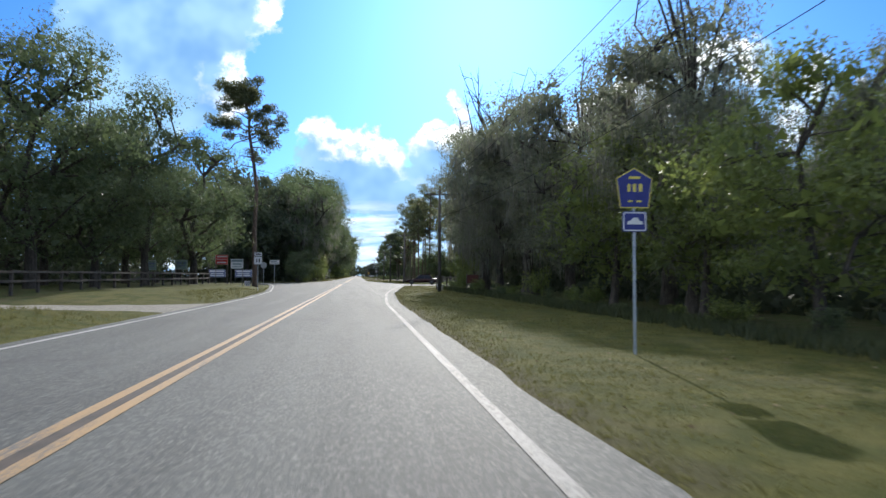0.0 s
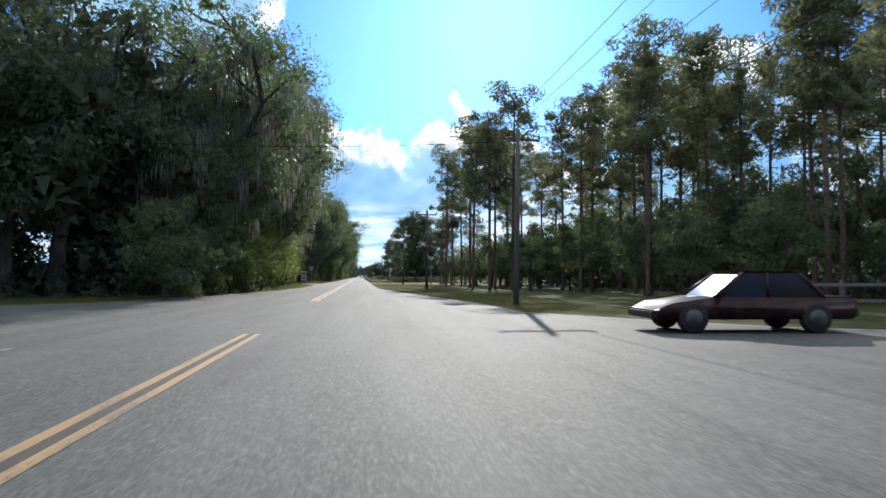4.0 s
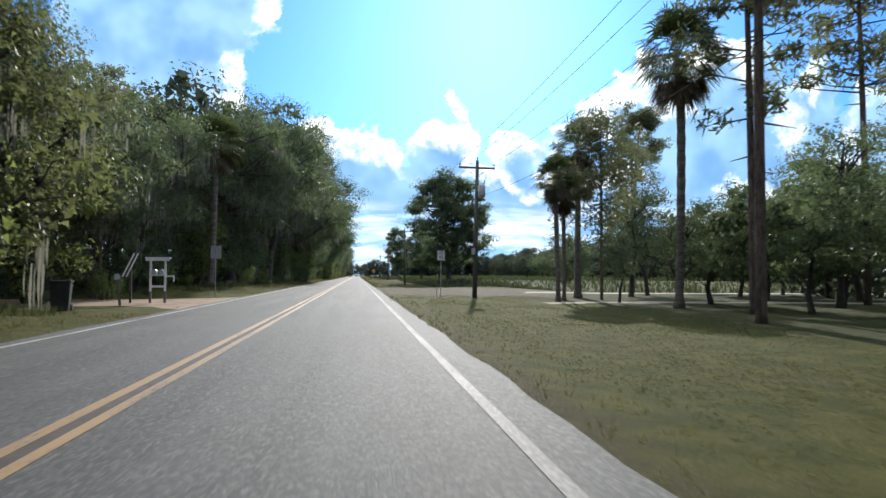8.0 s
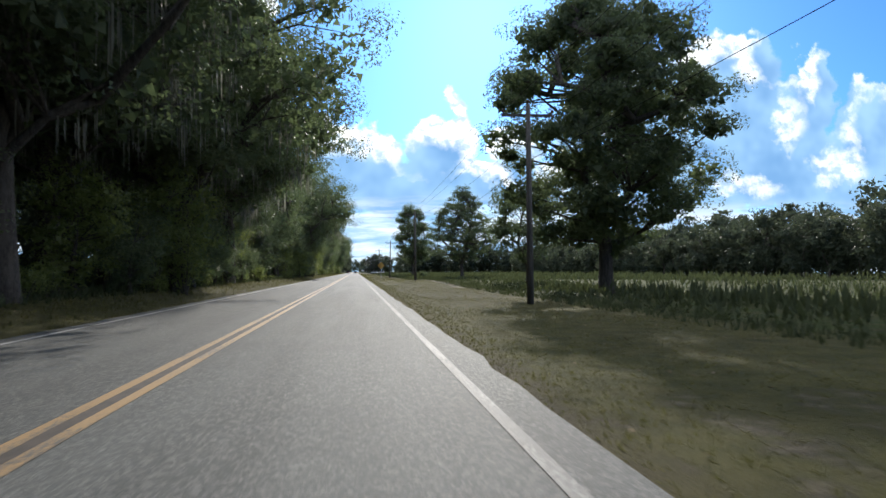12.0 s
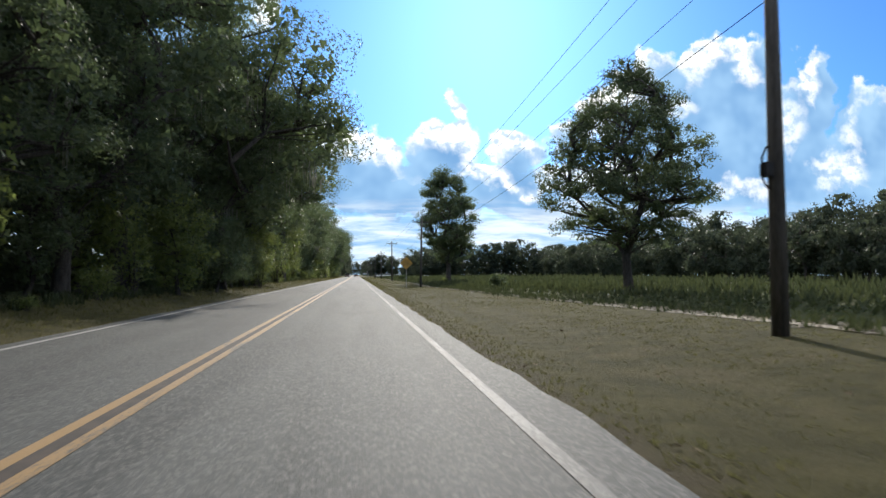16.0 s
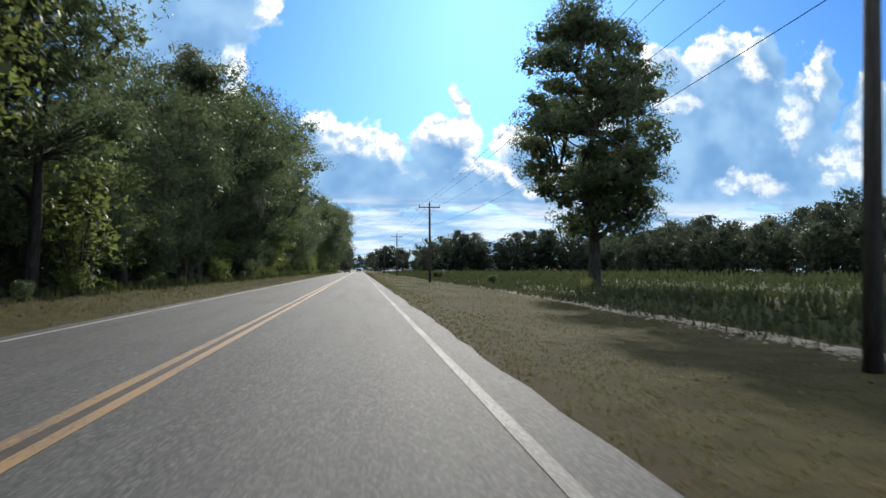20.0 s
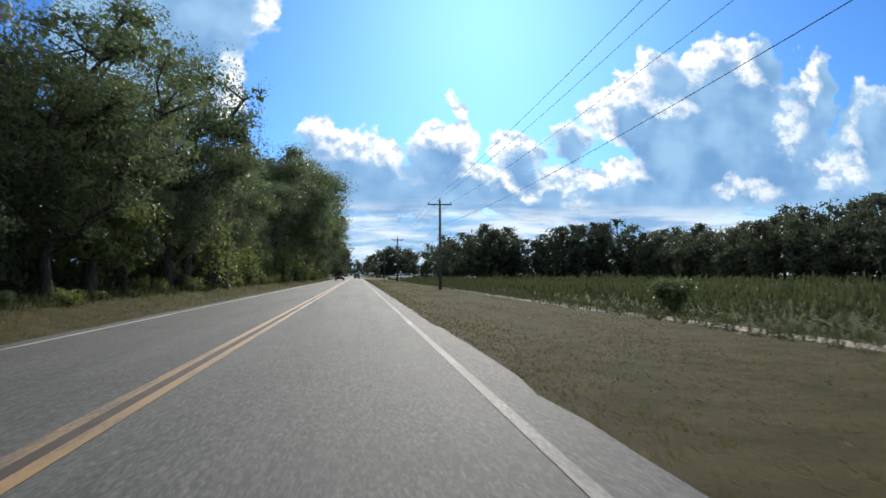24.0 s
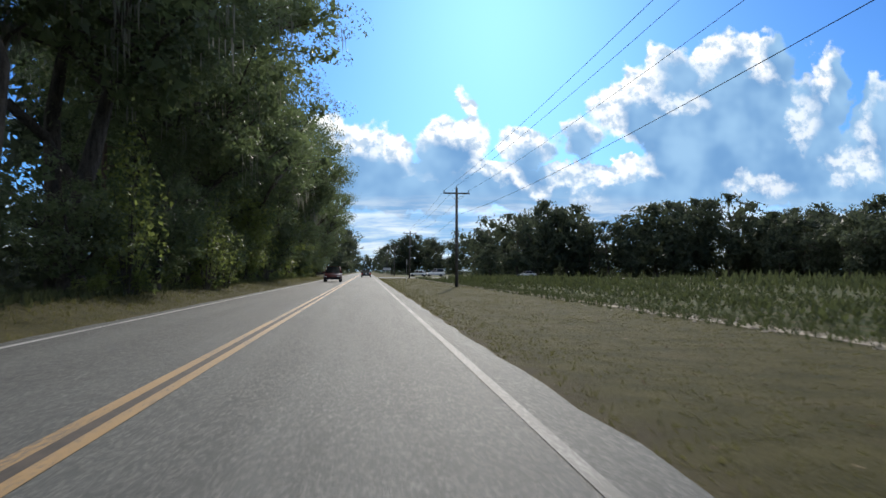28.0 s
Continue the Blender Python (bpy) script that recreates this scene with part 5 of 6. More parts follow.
def utility_pole(h=8.6, arm=True, tank=False, box=False):
    root = thing("utility_pole", "weathered wooden utility pole with a crossarm" if arm else "weathered wooden utility pole", "utility pole", group=G_U)
    part("pole", Tubes(10).add([(0, 0, -0.4), (0, 0, h * 0.5), (0, 0, h)], [0.155, 0.13, 0.1]).mesh("pole", M["polewood"]), root)
    if arm:
        cross = part("crossarm", box_mesh("crossarm", (2.3, 0.1, 0.12), M["polewood"], (0, 0.13, h - 0.45), 0.012), root)
        for x in (-0.65, 0.65):
            part("brace", Tubes(5).add([(x, 0.19, h - 0.5), (0, 0.15, h - 1.05)], [0.016, 0.016]).mesh("brace", M["galv"]), root)
        for x, z in ((-1.08, h - 0.39), (1.08, h - 0.39), (0, h)):
            me = Tubes(8).add([(x, 0.13 if x else 0, z), (x, 0.13 if x else 0, z + 0.07), (x, 0.13 if x else 0, z + 0.1), (x, 0.13 if x else 0, z + 0.2)], [0.02, 0.02, 0.055, 0.04]).mesh("insulator", M["ceramic"])
            part("insulator", me, cross if x else root)
    if tank:
        can = part("transformer", Tubes(14).add([(0.26, -0.22, h - 2.35), (0.26, -0.22, h - 2.3), (0.26, -0.22, h - 1.62), (0.26, -0.22, h - 1.55)], [0.2, 0.24, 0.24, 0.17]).mesh("transformer", M["tank"]), root, "grey cylindrical transformer")
        part("bushing", Tubes(6).add([(0.38, -0.22, h - 1.56), (0.46, -0.22, h - 1.25)], [0.04, 0.025]).mesh("bushing", M["ceramic"]), can)
        part("lead", Tubes(4).add([(0.44, -0.2, h - 1.27), (0.6, 0, h - 0.9), (0.7, 0.1, h - 0.5)], [0.012] * 3).mesh("lead", M["wire"]), root)
        part("meter_box", box_mesh("meter_box", (0.22, 0.16, 0.4), M["tank"], (-0.16, -0.14, 2.9), 0.02), root)
    if box:
        part("terminal_box", box_mesh("terminal_box", (0.16, 0.2, 0.26), M["black"], (-0.22, -0.06, 2.98), 0.02), root)
        part("cable_loop", Tubes(6).add([(-0.12, 0, 3.4), (-0.22, -0.06, 3.38), (-0.31, -0.07, 3.2), (-0.31, -0.07, 2.82), (-0.22, -0.06, 2.66), (-0.12, 0, 2.64)], [0.018] * 6).mesh("cable_loop", M["wire"]), root)
    return root


POLES = [(7.4, -2), (6.7, 55.4), (7.5, 112), (7.2, 153.2), (7.25, 195.4), (7.4, 258), (7.35, 312.7), (7.85, 384.9), (7.6, 447.3), (7.75, 513.85), (7.6, 580), (7.6, 644), (7.6, 710), (7.6, 776)]
plain_pole = None
for i, (x, y) in enumerate(POLES):
    if i == 4:
        utility_pole(tank=True).matrix_basis = pose(x, y, ground_height(x, y) - 0.03, 0, 1.0, 0)
    elif i == 6:
        utility_pole(box=True).matrix_basis = pose(x, y, ground_height(x, y) - 0.03, 0, -0.8, 0)
    elif plain_pole is None:
        plain_pole = utility_pole()
        plain_pole.matrix_basis = pose(x, y, ground_height(x, y) - 0.03)
    else:
        copy_thing(plain_pole, pose(x, y, ground_height(x, y) - 0.03, 0, R.uniform(-0.8, 0.8), R.uniform(-2, 2)))
side_pole = utility_pole(9.0, arm=False)
side_pole.matrix_basis = pose(-13.6, 313, ground_height(-13.6, 313) - 0.03)
tagged(side_pole, "bare wooden utility pole among the trees")


def wire(name, label, a, b, sag, radius):
    a, b = Vector(a), Vector(b)
    pts = [a.lerp(b, k / 14) - Vector((0, 0, sag * 4 * (k / 14) * (1 - k / 14))) for k in range(15)]
    ob = new(name, Tubes(5).add([tuple(p) for p in pts], [radius] * 15).mesh(name, M["wire"]))
    return tagged(ob, label, "cable", "overhead wires")


for (xa, ya), (xb, yb) in zip(POLES, POLES[1:]):
    ga, gb = ground_height(xa, ya) + 0.07, ground_height(xb, yb) + 0.07
    for dx, z in ((-1.08, 8.3), (0.0, 8.7), (1.08, 8.3)):
        wire("power_line", "thin black overhead power line", (xa + dx, ya + (0.13 if dx else 0), z + ga), (xb + dx, yb + (0.13 if dx else 0), z + gb), 0.55, 0.008)
    wire("telephone_cable", "thick black overhead telephone cable", (xa + 0.14, ya, 6.2 + ga), (xb + 0.14, yb, 6.2 + gb), 0.7, 0.0095)
wire("service_wire", "thin black wire crossing over the road", (7.4, 312.7, 8.0), (-13.6, 313, 8.6), 0.3, 0.011)
wire("service_wire", "thin black wire crossing over the road", (7.5, 112, 7.9), (-16, 118, 8.6), 0.35, 0.011)

# ---- signs ----


def bars(name, sizes, mat, parent, y=-0.006):
    """Plain bars in place of writing: (x, z, width, height)."""
    for x, z, w, h in sizes:
        part(name, box_mesh(name, (w, 0.004, h), mat, (x, y, z)), parent)


def letters(text, size, x, z, mat, parent, y=-0.006):
    c = bpy.data.curves.new("text", "FONT")
    c.body, c.size, c.align_x, c.align_y, c.extrude = text, size, "CENTER", "CENTER", 0.0015
    ob = new("text", c)
    bpy.context.view_layer.update()
    me = bpy.data.meshes.new_from_object(ob.evaluated_get(bpy.context.evaluated_depsgraph_get()))
    bpy.data.objects.remove(ob)
    me.materials.clear()
    me.materials.append(mat)
    return part("lettering", me, parent, at=pose(x, y, z, 90, 0, 0))


def sign_post(root, h, y=0.03, x=0.0, mat="galv", w=0.05):
    bm = bmesh.new()
    prof = [(-w / 2, 0), (w / 2, 0), (w / 2, 0.012), (w / 5, 0.035), (-w / 5, 0.035), (-w / 2, 0.012)]
    f = bm.faces.new([bm.verts.new((a + x, b + y, -0.4)) for a, b in prof])
    ex = bmesh.ops.extrude_face_region(bm, geom=[f])
    bmesh.ops.translate(bm, vec=(0, 0, h + 0.4), verts=[v for v in ex["geom"] if isinstance(v, bmesh.types.BMVert)])
    return part("post", bm_mesh("post", bm, M[mat]), root)


def round_rect(w, h, r=0.04, cx=0.0, cz=0.0):
    return [(cx + sx * (w / 2 - r) + r * math.cos(a), cz + sz * (h / 2 - r) + r * math.sin(a))
            for sx, sz, a0 in ((1, 1, 0), (-1, 1, 90), (-1, -1, 180), (1, -1, 270)) for a in [radians(a0 + k * 22.5) for k in range(5)]]


def board(root, w, h, z, mat, edge="black", x=0.0, name="panel", rim=True):
    p = part(name, slab_mesh(name, round_rect(w, h, 0.04, x, z), 0.004, M[mat]), root)
    if rim:
        part("border", slab_mesh("border", round_rect(w - 0.03, h - 0.03, 0.035, x, z), 0.003, M[edge]), p, at=pose(0, -0.003, 0))
        part("face", slab_mesh("face", round_rect(w - 0.07, h - 0.07, 0.025, x, z), 0.003, M[mat]), p, at=pose(0, -0.0055, 0))
    return p


# county route marker
s = thing("road_sign", "blue five-sided county route marker with a small plate below", "road sign", pose(4.84, 11.3, 0.02, 0, 0, -4))
sign_post(s, 3.0)
pent = lambda k: [(0, 3.16 - 0.0 + (k - 1) * 0.36), (0.33 * k, 2.97 + (k - 1) * 0.2), (0.26 * k, 2.44 - (k - 1) * 0.3), (-0.26 * k, 2.44 - (k - 1) * 0.3), (-0.33 * k, 2.97 + (k - 1) * 0.2)]
p = part("marker", slab_mesh("marker", pent(1.0), 0.004, M["goldprint"]), s)
part("face", slab_mesh("face", pent(0.94), 0.003, M["signblue"]), p, at=pose(0, -0.003, 0))
bars("print", [(0, 2.98, 0.2, 0.045), (-0.1, 2.8, 0.05, 0.14), (0.0, 2.8, 0.06, 0.14), (0.11, 2.8, 0.06, 0.14), (-0.08, 2.56, 0.08, 0.035), (0.08, 2.56, 0.08, 0.035)], M["goldprint"], p, -0.006)
p = board(s, 0.44, 0.36, 2.2, "signblue", "signwhite", name="plate")
part("pictogram", slab_mesh("pictogram", [(-0.14, 2.15), (-0.13, 2.2), (-0.07, 2.22), (-0.03, 2.27), (0.05, 2.27), (0.09, 2.21), (0.14, 2.2), (0.14, 2.15)], 0.003, M["signwhite"]), p, at=pose(0, -0.009, 0))

# speed limit sign
s = thing("speed_sign", "white speed limit sign with black border on a steel post", "road sign", pose(5.13, 195.3, -0.05))
sign_post(s, 2.85)
p = board(s, 0.5, 0.64, 2.54, "signwhite")
letters("SPEED", 0.11, 0, 2.765, M["black"], p, -0.0095)
letters("LIMIT", 0.11, 0, 2.65, M["black"], p, -0.0095)
letters("45", 0.3, 0, 2.42, M["black"], p, -0.0095)
# back of a sign that faces the other way
s = thing("road_sign", "sign facing away, its bare grey metal back to the road", "road sign", pose(-8.3, 195.6, ground_height(-8.3, 195.6) - 0.03, 0, 0, 180))
sign_post(s, 3.0)
board(s, 0.61, 0.76, 2.65, "galv", rim=False)
# diamond warning sign
s = thing("warning_sign", "yellow diamond warning sign reading trucks entering highway", "road sign", pose(5.6, 378.9, ground_height(5.6, 378.9) - 0.03))
sign_post(s, 2.6, mat="galv", w=0.07)
dia = lambda k: [(0, 2.82 - 0.78 * k), (0.78 * k, 2.82), (0, 2.82 + 0.78 * k), (-0.78 * k, 2.82)]
p = part("panel", slab_mesh("panel", dia(1.0), 0.004, M["black"], bevel=0.0), s)
part("face", slab_mesh("face", dia(0.955), 0.003, M["signyellow"]), p, at=pose(0, -0.003, 0))
for z, text in ((3.05, "TRUCKS"), (2.83, "ENTERING"), (2.61, "HIGHWAY")):
    letters(text, 0.195, 0, z, M["black"], p, -0.006)
# signs at the crossing
s = thing("billboard", "red and white advertising board on two wooden posts behind the fence", "sign", pose(-13.4, 68.2, ground_height(-13.4, 68.2) - 0.03))
for x in (-0.55, 0.55):
    sign_post(s, 2.9, x=x, mat="fencewood", w=0.09)
p = board(s, 1.2, 0.95, 2.42, "signred", "signwhite")
bars("print", [(0, 2.72, 0.95, 0.12), (0, 2.46, 0.9, 0.05), (0, 2.15, 0.85, 0.14)], M["signwhite"], p, -0.009)
s = thing("billboard", "white and grey-green advertising board on two posts", "sign", pose(-11.75, 67.2, ground_height(-11.75, 67.2) - 0.03))
for x in (-0.55, 0.55):
    sign_post(s, 2.5, x=x, mat="fencewood", w=0.08)
p = board(s, 1.2, 0.95, 2.0, "signwhite", "signgreen")
bars("print", [(0, 2.3, 1.05, 0.2), (0, 1.98, 0.8, 0.12), (0, 1.72, 0.95, 0.06)], M["signgreen"], p, -0.009)
for x, y, z in ((-16.8, 66.5, 1.9), (-19.2, 65.0, 1.8)):
    s = thing("billboard", "dull grey-blue notice board on posts under the trees", "sign", pose(x, y, ground_height(x, y) - 0.03))
    for dx in (-0.5, 0.5):
        sign_post(s, z + 0.4, x=dx, mat="fencewood", w=0.08)
    p = board(s, 1.15, 0.9, z, "signgreen", "signwhite")
    bars("print", [(0, z + 0.15, 0.8, 0.12), (0, z - 0.1, 0.7, 0.08)], M["signbanner"], p, -0.009)
s = thing("route_sign", "stack of two white route plates on a steel post", "road sign", pose(-7.9, 54.4, ground_height(-7.9, 54.4) - 0.03))
sign_post(s, 3.1)
p = board(s, 0.6, 0.3, 2.98, "signwhite")
bars("print", [(0, 2.98, 0.4, 0.1)], M["black"], p, -0.009)
p = board(s, 0.62, 0.62, 2.48, "signwhite")
bars("print", [(-0.1, 2.48, 0.08, 0.3), (0.1, 2.48, 0.1, 0.3)], M["black"], p, -0.009)
s = thing("street_sign", "wide low white direction sign on a steel post", "road sign", pose(-9.46, 77.7, ground_height(-9.46, 77.7) - 0.03))
sign_post(s, 3.0)
p = board(s, 1.1, 0.5, 2.8, "signwhite", "signgreen")
bars("print", [(-0.1, 2.88, 0.7, 0.1), (0, 2.7, 0.8, 0.08)], M["signgreen"], p, -0.009)
s = thing("traffic_sign", "grey metal back of an octagonal traffic sign on a steel post", "road sign", pose(-10.6, 77.3, ground_height(-10.6, 77.3) - 0.03, 0, 0, 30))
sign_post(s, 2.72, y=-0.03)
part("panel", slab_mesh("panel", [(0.37 * math.cos(math.radians(22.5 + 45 * i)), 2.43 + 0.37 * math.sin(math.radians(22.5 + 45 * i))) for i in range(8)], 0.004, M["galv"]), s)
for x in (-23.0, -18.8):
    s = thing("banner", "pale blue and white banner hung on posts beyond the side road", "banner", pose(x, 113.6, ground_height(x, 113.6) - 0.03, 0, 0, 3))
    for dx in (-1.3, 1.3):
        sign_post(s, 2.3, x=dx, mat="darkwood", w=0.08)
    p = board(s, 2.7, 1.25, 1.6, "signbanner", "signwhite")
    bars("print", [(0, 1.95, 2.2, 0.22), (0, 1.55, 1.9, 0.12), (0, 1.25, 2.1, 0.14)], M["signwhite"], p, -0.009)
s = thing("yard_sign", "small black and white yard sign stuck in the grass", "sign", pose(6.9, 56.6, ground_height(6.9, 56.6) - 0.03))
board(s, 0.5, 0.44, 0.36, "signwhite")
bars("print", [(0, 0.47, 0.38, 0.06), (0, 0.36, 0.36, 0.05), (0, 0.26, 0.34, 0.05)], M["black"], s, -0.009)
for dx in (-0.16, 0.16):
    part("leg", Tubes(5).add([(dx, 0.01, -0.1), (dx, 0.01, 0.3)], [0.006, 0.006]).mesh("leg", M["galv"]), s)
copy_thing(s, pose(-9.9, 62.0, ground_height(-9.9, 62.0) - 0.03, 0, 0, 6))
s = thing("notice_board", "weathered grey notice board on a post at the corner lawn", "sign", pose(9.0, 73.8, ground_height(9.0, 73.8) - 0.03, 0, 0, -8))
sign_post(s, 1.35, x=-0.42, mat="fencewood", w=0.09)
sign_post(s, 1.35, x=0.42, mat="fencewood", w=0.09)
p = board(s, 0.95, 0.66, 1.05, "fencewood", "darkwood")
bars("print", [(0, 1.2, 0.6, 0.07), (0, 1.05, 0.7, 0.05), (0, 0.92, 0.55, 0.05)], M["darkwood"], p, -0.009)
for x, y, h in ((6.35, 81.0, 1.1), (8.9, 67.5, 1.2), (7.7, 66.2, 0.9)):
    s = thing("marker_post", "short dark wooden marker post in the verge", "post", pose(x, y, ground_height(x, y) - 0.03))
    part("post", box_mesh("post", (0.11, 0.11, h + 0.3), M["darkwood"], (0, 0, h / 2 - 0.1), 0.012), s)
    part("cap", box_mesh("cap", (0.12, 0.12, 0.03), M["fencewood"], (0, 0, h + 0.06), 0.005), s)
s = thing("red_notice", "dark red board on two posts at the edge of the wood", "sign", pose(10.05, 58.5, ground_height(10.05, 58.5) - 0.03, 0, 0, -10))
for dx in (-0.7, 0.7):
    sign_post(s, 1.6, x=dx * 0.8, mat="fencewood", w=0.07)
board(s, 1.05, 0.75, 1.12, "dullred", "darkwood")
part("rail", box_mesh("rail", (1.1, 0.03, 0.06), M["fencewood"], (0, -0.02, 0.62), 0.006), s)

# ---- fences ----


def rail_fence(label, a, b, gap, height, rails, mat, post_size=0.11):
    a, b = Vector((*a, 0)), Vector((*b, 0))
    n = max(1, round((b - a).length / gap))
    turn = math.degrees(math.atan2(b.y - a.y, b.x - a.x))
    root = thing("fence", label, "fence", pose(a.x, a.y, ground_height(a.x, a.y) - 0.03, 0, 0, turn))
    step = (b - a).length / n
    post = box_mesh("post", (post_size, post_size, height + 0.35), M[mat], (0, 0, (height - 0.35) / 2), 0.012)
    rail = box_mesh("rail", (step, 0.04, 0.12), M[mat], (step / 2, -0.07, 0), 0.008)
    for i in range(n + 1):
        part("post", post, root, at=pose(i * step, 0, R.uniform(-0.05, 0.03), R.uniform(-2, 2), R.uniform(-2, 2), 0))
        if i < n:
            for z in rails:
                part("rail", rail, root, at=pose(i * step, 0, height * z, 0, R.uniform(-0.7, 0.7), 0))


rail_fence("dark two-rail wooden fence along the yard", (-16.6, 16), (-15.4, 72), 2.6, 1.15, (0.5, 0.9), "darkwood", 0.14)
rail_fence("pale wooden post and rail fence along the side road", (11.5, 101.5), (46, 100.5), 2.5, 1.25, (0.45, 0.88), "fencewood", 0.12)
rail_fence("grey wooden post and rail fence beside the driveway", (-11.8, 166), (-12.2, 178), 2.4, 1.1, (0.5, 0.9), "darkwood")
rail_fence("low grey rail fence behind the lawn", (26, 170), (60, 192), 3.0, 1.1, (0.5, 0.9), "fencewood")

# ---- small things on the verges ----
s = thing("mailbox_stand", "white-painted wooden mailbox stand with a broad top board", "mailbox stand", pose(-8.7, 185.4, ground_height(-8.7, 185.4) - 0.03, 0, 0, 10))
for x in (-0.3, 0.3):
    part("leg", box_mesh("leg", (0.1, 0.1, 0.75), M["fencewood"], (x, 0, 0.2), 0.008), s, "bare grey wooden foot")
    part("post", box_mesh("post", (0.09, 0.09, 1.46), M["whitepaint"], (x, 0, 1.28), 0.008), s)
part("top_board", box_mesh("top_board", (1.05, 0.42, 0.06), M["whitepaint"], (0, 0, 2.04), 0.01), s)
part("fascia", box_mesh("fascia", (0.98, 0.03, 0.1), M["whitepaint"], (0, -0.19, 1.96), 0.006), s)
part("shelf", box_mesh("shelf", (0.7, 0.36, 0.05), M["whitepaint"], (0, 0, 1.28), 0.008), s)
part("rail", box_mesh("rail", (0.62, 0.05, 0.09), M["whitepaint"], (0, 0.0, 0.78), 0.006), s)
part("bracket", box_mesh("bracket", (0.36, 0.05, 0.05), M["whitepaint"], (0.5, 0, 1.24), 0.006), s)
part("bracket", box_mesh("bracket", (0.05, 0.05, 0.28), M["whitepaint"], (0.66, 0, 1.13), 0.006), s)
for x in (-0.14, 0.14):
    b = thing("mailbox", "small grey metal mailbox on the white stand", "mailbox", pose(-8.7, 185.4, ground_height(-8.7, 185.4) - 0.03, 0, 0, 10) @ pose(x, -0.2, 0.205))
    part("box", slab_mesh("box", [(-0.1, 1.1), (0.1, 1.1), *[(0.1 * math.cos(a), 1.24 + 0.1 * math.sin(a)) for a in np.linspace(0, math.pi, 9)]], 0.4, M["galv"]), b)
    part("door", slab_mesh("door", [(-0.085, 1.115), (0.085, 1.115), *[(0.085 * math.cos(a), 1.24 + 0.085 * math.sin(a)) for a in np.linspace(0, math.pi, 9)]], 0.01, M["tank"]), b, at=pose(0, -0.012, 0))
s = thing("slat_post", "dark post with two slanting white slats beside the mailbox stand", "post", pose(-9.9, 185.6, ground_height(-9.9, 185.6) - 0.03, 0, 0, 10))
part("post", box_mesh("post", (0.09, 0.09, 1.9), M["darkwood"], (0, 0, 0.75), 0.008), s)
for x in (-0.1, 0.06):
    part("slat", box_mesh("slat", (0.06, 0.03, 1.15), M["whitepaint"], (0, 0, 0), 0.005), s, at=pose(x, -0.07, 1.72, 0, 24, 0))
m = thing("mailbox", "grey metal mailbox with a rounded top on a leaning post", "mailbox", pose(-9.6, 183.4, ground_height(-9.6, 183.4) - 0.03, 0, -6, 20))
part("post", box_mesh("post", (0.1, 0.1, 1.2), M["fencewood"], (0, 0, 0.5), 0.01), m)
part("box", slab_mesh("box", [(-0.1, 1.1), (0.1, 1.1), *[(0.1 * math.cos(a), 1.24 + 0.1 * math.sin(a)) for a in np.linspace(0, math.pi, 9)]], 0.5, M["galv"]), m)
part("flag", box_mesh("flag", (0.01, 0.12, 0.1), M["signred"], (0.11, 0.2, 1.28)), m)
b = thing("trash_bin", "dark wheeled plastic trash bin by the driveway", "trash bin", pose(-9.9, 178.6, ground_height(-9.9, 178.6) - 0.03, 0, 0, 15))
bm = bmesh.new()
bmesh.ops.create_cube(bm, size=1.0)
for v in bm.verts:
    k = 1.0 if v.co.z > 0 else 0.8
    v.co = Vector((v.co.x * 0.62 * k, v.co.y * 0.74 * k, v.co.z * 0.95 + 0.55))
bmesh.ops.bevel(bm, geom=bm.edges[:], offset=0.03, segments=2, affect="EDGES")
part("body", bm_mesh("body", bm, M["plastic"]), b)
part("lid", box_mesh("lid", (0.68, 0.82, 0.08), M["plastic"], (0, -0.02, 1.06), 0.025), b)
part("handle", Tubes(6).add([(-0.22, 0.42, 1.0), (-0.22, 0.5, 1.0), (0.22, 0.5, 1.0), (0.22, 0.42, 1.0)], [0.018] * 4).mesh("handle", M["plastic"]), b)
for x in (-0.29, 0.29):
    part("wheel", Tubes(14).add([(x - 0.03, 0.3, 0.14), (x + 0.03, 0.3, 0.14)], [0.14, 0.14]).mesh("wheel", M["rubber"]), b)
w = thing("marker_post", "small white marker stake in the grass", "post", pose(5.0, 196.5, ground_height(5.0, 196.5) - 0.03))
part("stake", box_mesh("stake", (0.07, 0.03, 0.75), M["whitepaint"], (0, 0, 0.3), 0.006), w)

# ---- vehicles ----


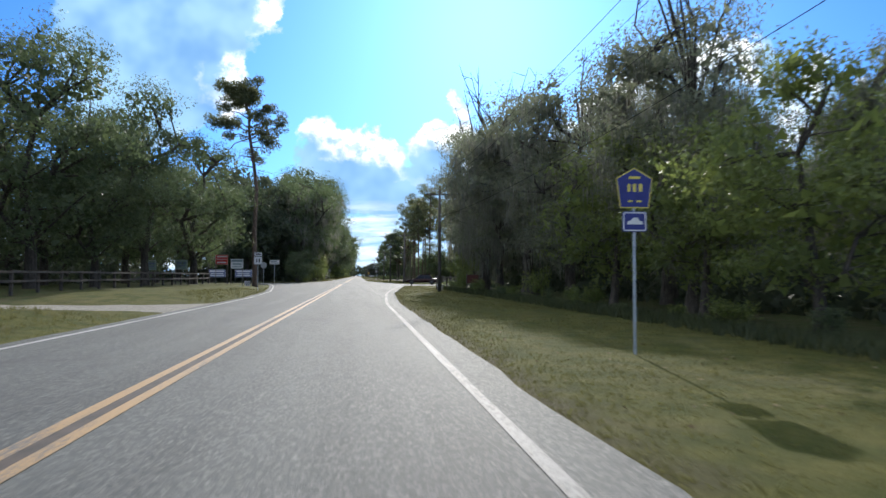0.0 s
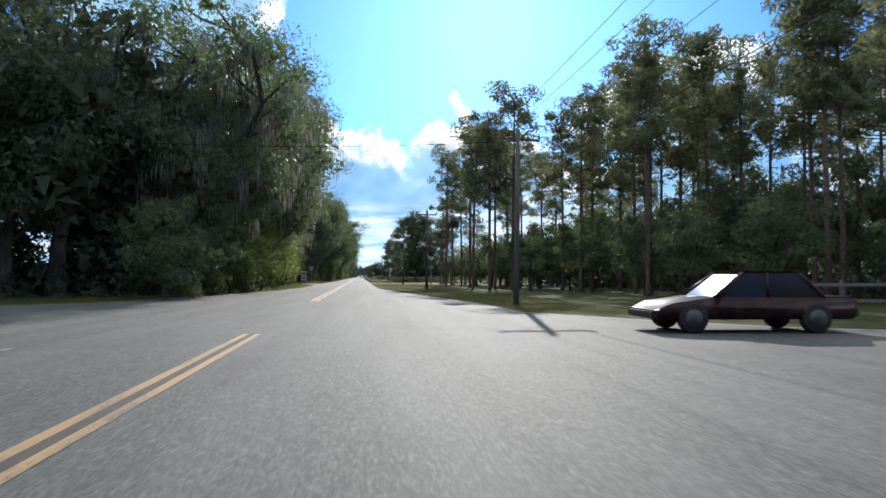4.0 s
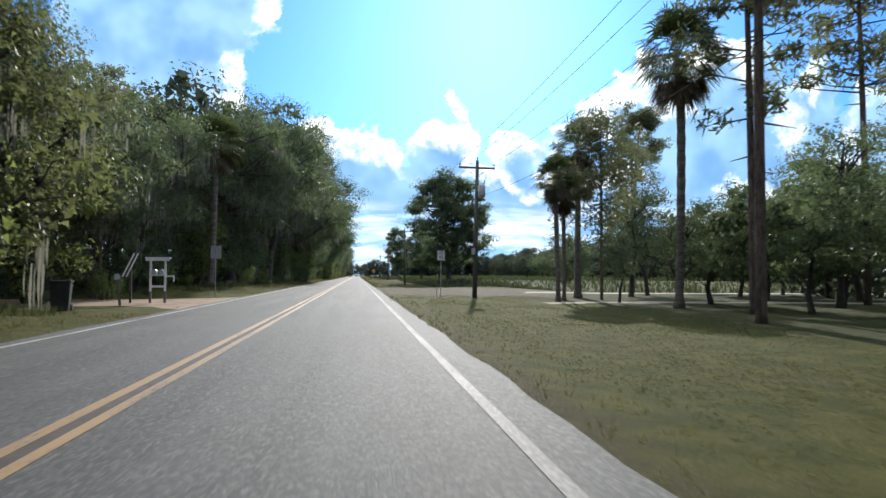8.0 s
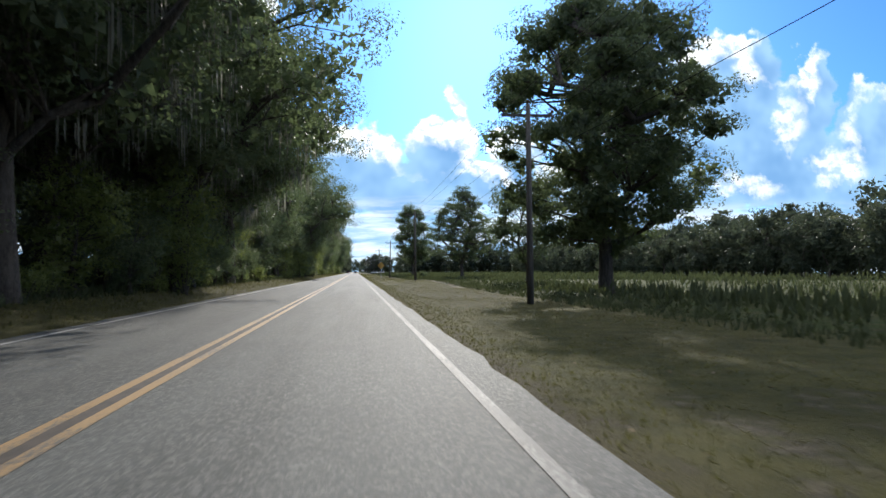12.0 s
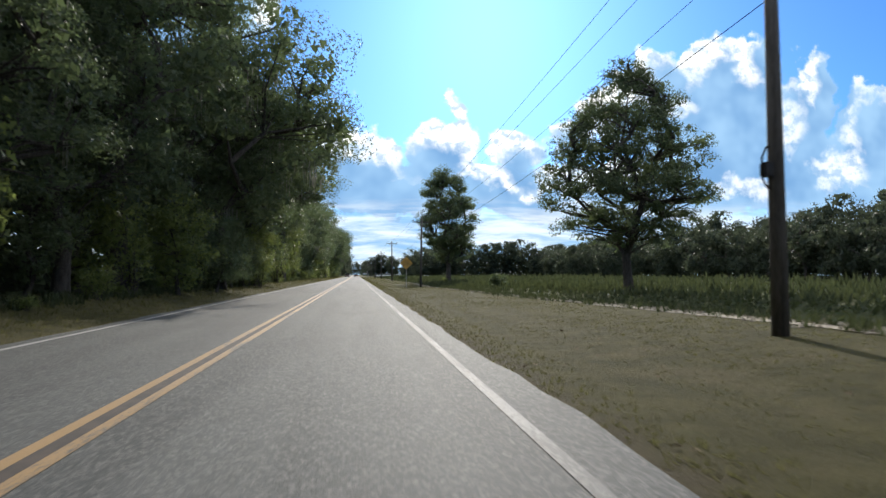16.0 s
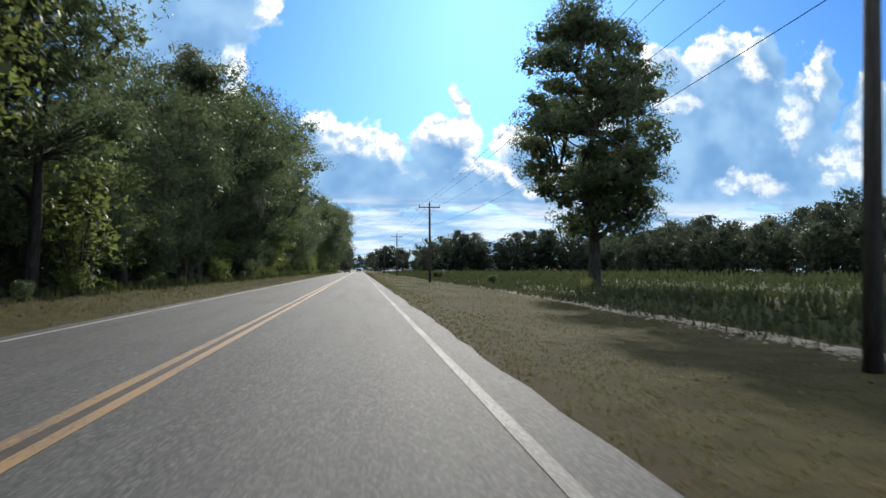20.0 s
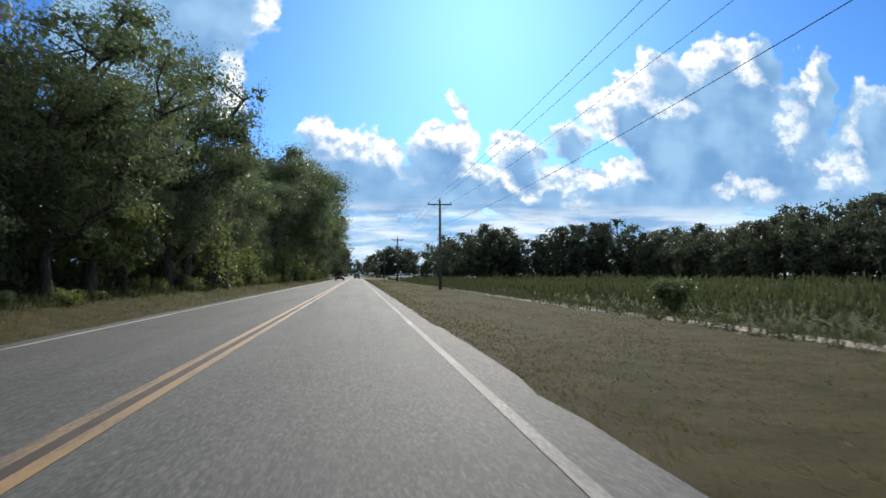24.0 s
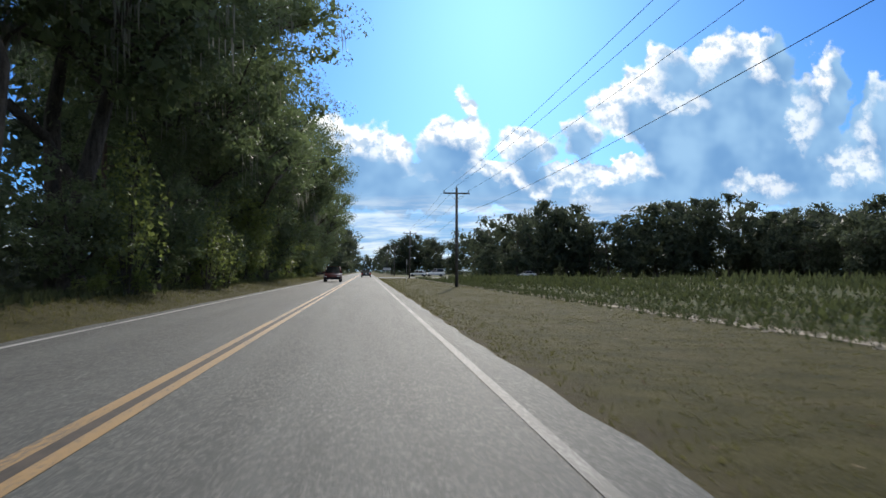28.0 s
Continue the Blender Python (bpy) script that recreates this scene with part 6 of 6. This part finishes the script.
def car(label, paint, at, tall=1.65, long=4.6, wide=1.85, boxy=True):
    """Body, glasshouse, roof, wheels and lamps; it faces along its own +y."""
    root = thing("car", label, "car", at)
    L, W, H = long / 2, wide / 2, tall
    belt = H * 0.56
    prof = [(-L + 0.05, 0.32), (-L, 0.55), (-L + 0.04, belt - 0.02), (-L + 0.15, belt + 0.03), (L * 0.36, belt + 0.02), (L * 0.84, belt - 0.14), (L - 0.04, belt - 0.3), (L, 0.5), (L - 0.06, 0.3)]
    bm = bmesh.new()
    lo = [(a, b) for a, b in prof]
    rings = []
    for x, k, dz in ((-W + 0.02, 0.985, 0.0), (-W * 0.93, 1.0, 0.02), (W * 0.93, 1.0, 0.02), (W - 0.02, 0.985, 0.0)):
        rings.append([bm.verts.new((x, a * k, b + (dz if b > 0.6 else 0))) for a, b in lo])
    n = len(lo)
    for r0, r1 in zip(rings, rings[1:]):
        for j in range(n):
            bm.faces.new((r0[j], r0[(j + 1) % n], r1[(j + 1) % n], r1[j]))
    bm.faces.new(rings[0])
    bm.faces.new(list(reversed(rings[-1])))
    bmesh.ops.bevel(bm, geom=bm.edges[:], offset=0.03, segments=2, affect="EDGES")
    body = part("body", bm_mesh("body", bm, paint, True), root)
    tail = -L + 0.18 if boxy else -L + 0.75
    base = [(tail, belt), (L * 0.42, belt)]
    crown = [(tail + (0.18 if boxy else 0.5), H - 0.06), (L * 0.1, H - 0.05)]
    bm = bmesh.new()
    b4 = [bm.verts.new((sx * W * 0.94, yy, z)) for sx in (-1, 1) for yy, z in base]
    t4 = [bm.verts.new((sx * W * 0.76, yy, z)) for sx in (-1, 1) for yy, z in crown]
    for q in ((b4[0], b4[1], t4[1], t4[0]), (b4[3], b4[2], t4[2], t4[3]), (b4[1], b4[3], t4[3], t4[1]), (b4[2], b4[0], t4[0], t4[2]), tuple(t4[i] for i in (0, 1, 3, 2))):
        bm.faces.new(q)
    part("glasshouse", bm_mesh("glasshouse", bm, M["glass"]), root, "dark tinted windows")
    part("roof", box_mesh("roof", (W * 1.58, crown[1][0] - crown[0][0] + 0.1, 0.07), paint, (0, (crown[0][0] + crown[1][0]) / 2, H - 0.04), 0.03), root)
    for sx in (-1, 1):
        for (ya, za), (yb, zb) in ((base[0], crown[0]), (base[1], crown[1]), ((-L * 0.12, belt), (-L * 0.14, H - 0.05))):
            part("pillar", Tubes(5).add([(sx * W * 0.945, ya, za), (sx * W * 0.765, yb, zb)], [0.045, 0.04]).mesh("pillar", paint), root)
        part("mirror", box_mesh("mirror", (0.2, 0.1, 0.14), paint, (sx * (W + 0.06), L * 0.36, belt + 0.1), 0.03), root)
        part("tail_lamp", box_mesh("tail_lamp", (0.22, 0.05, 0.3), M["lampred"], (sx * (W - 0.15), -L + 0.02, belt - 0.14), 0.02), root)
        part("headlight", box_mesh("headlight", (0.36, 0.08, 0.14), M["lampclear"], (sx * (W - 0.24), L - 0.05, belt - 0.36), 0.03), root)
        for yy in (-L * 0.6, L * 0.62):
            r = 0.34
            tyre = part("wheel", Tubes(20).add([(sx * (W - 0.22), yy, r), (sx * (W - 0.2), yy, r), (sx * (W - 0.02), yy, r), (sx * W, yy, r)], [r * 0.92, r, r, r * 0.92]).mesh("wheel", M["rubber"]), root)
            part("rim", Tubes(14).add([(sx * (W - 0.02), yy, r), (sx * (W + 0.012), yy, r)], [r * 0.64, r * 0.56]).mesh("rim", M["rim"]), tyre)
    part("bumper", box_mesh("bumper", (W * 1.9, 0.16, 0.22), M["black"], (0, -L, 0.48), 0.04), root)
    part("bumper", box_mesh("bumper", (W * 1.86, 0.14, 0.2), M["black"], (0, L - 0.02, 0.42), 0.04), root)
    part("plate", box_mesh("plate", (0.3, 0.02, 0.15), M["signwhite"], (0, -L - 0.085, 0.68), 0.004), root)
    return root


car("dark maroon saloon car turning out of the side road", M["carblack"], pose(8.95, 95.2, 0, 0, 0, 86), 1.42, 4.7, 1.84, False)
car("black car far ahead on the asphalt road", M["cardark"], pose(-0.2, 652, 0.01), 1.5, 4.6, 1.82, False)
car("red pickup-sized car in the oncoming lane", M["carred"], pose(-3.9, 600, 0.01, 0, 0, 180), 1.75, 4.9, 1.9)
car("white car parked by the far side road", M["carwhite"], pose(12.8, 690, -0.08, 0, 0, 70), 1.55, 4.6, 1.82, False)
car("white van parked by the far side road", M["carwhite"], pose(17.2, 692, -0.08, 0, 0, 80), 2.0, 5.0, 1.95)
car("white car parked before the trees beyond the field", M["carwhite"], pose(39.5, 686, -0.08, 0, 0, 95), 1.5, 4.5, 1.8, False)
s = thing("road_sign", "narrow sign seen edge-on on a steel post", "road sign", pose(5.05, 609.3, ground_height(5.05, 609.3) - 0.03, 0, 0, 80))
sign_post(s, 2.95, w=0.07)
board(s, 0.5, 0.62, 2.6, "signwhite", rim=False)
s = thing("billboard", "long white board on two posts at the far corner", "sign", pose(4.9, 688, ground_height(4.9, 688) - 0.03))
for x in (-0.75, 0.75):
    sign_post(s, 2.3, x=x, mat="fencewood", w=0.1)
p = board(s, 1.9, 0.6, 1.95, "signwhite", "signgreen")
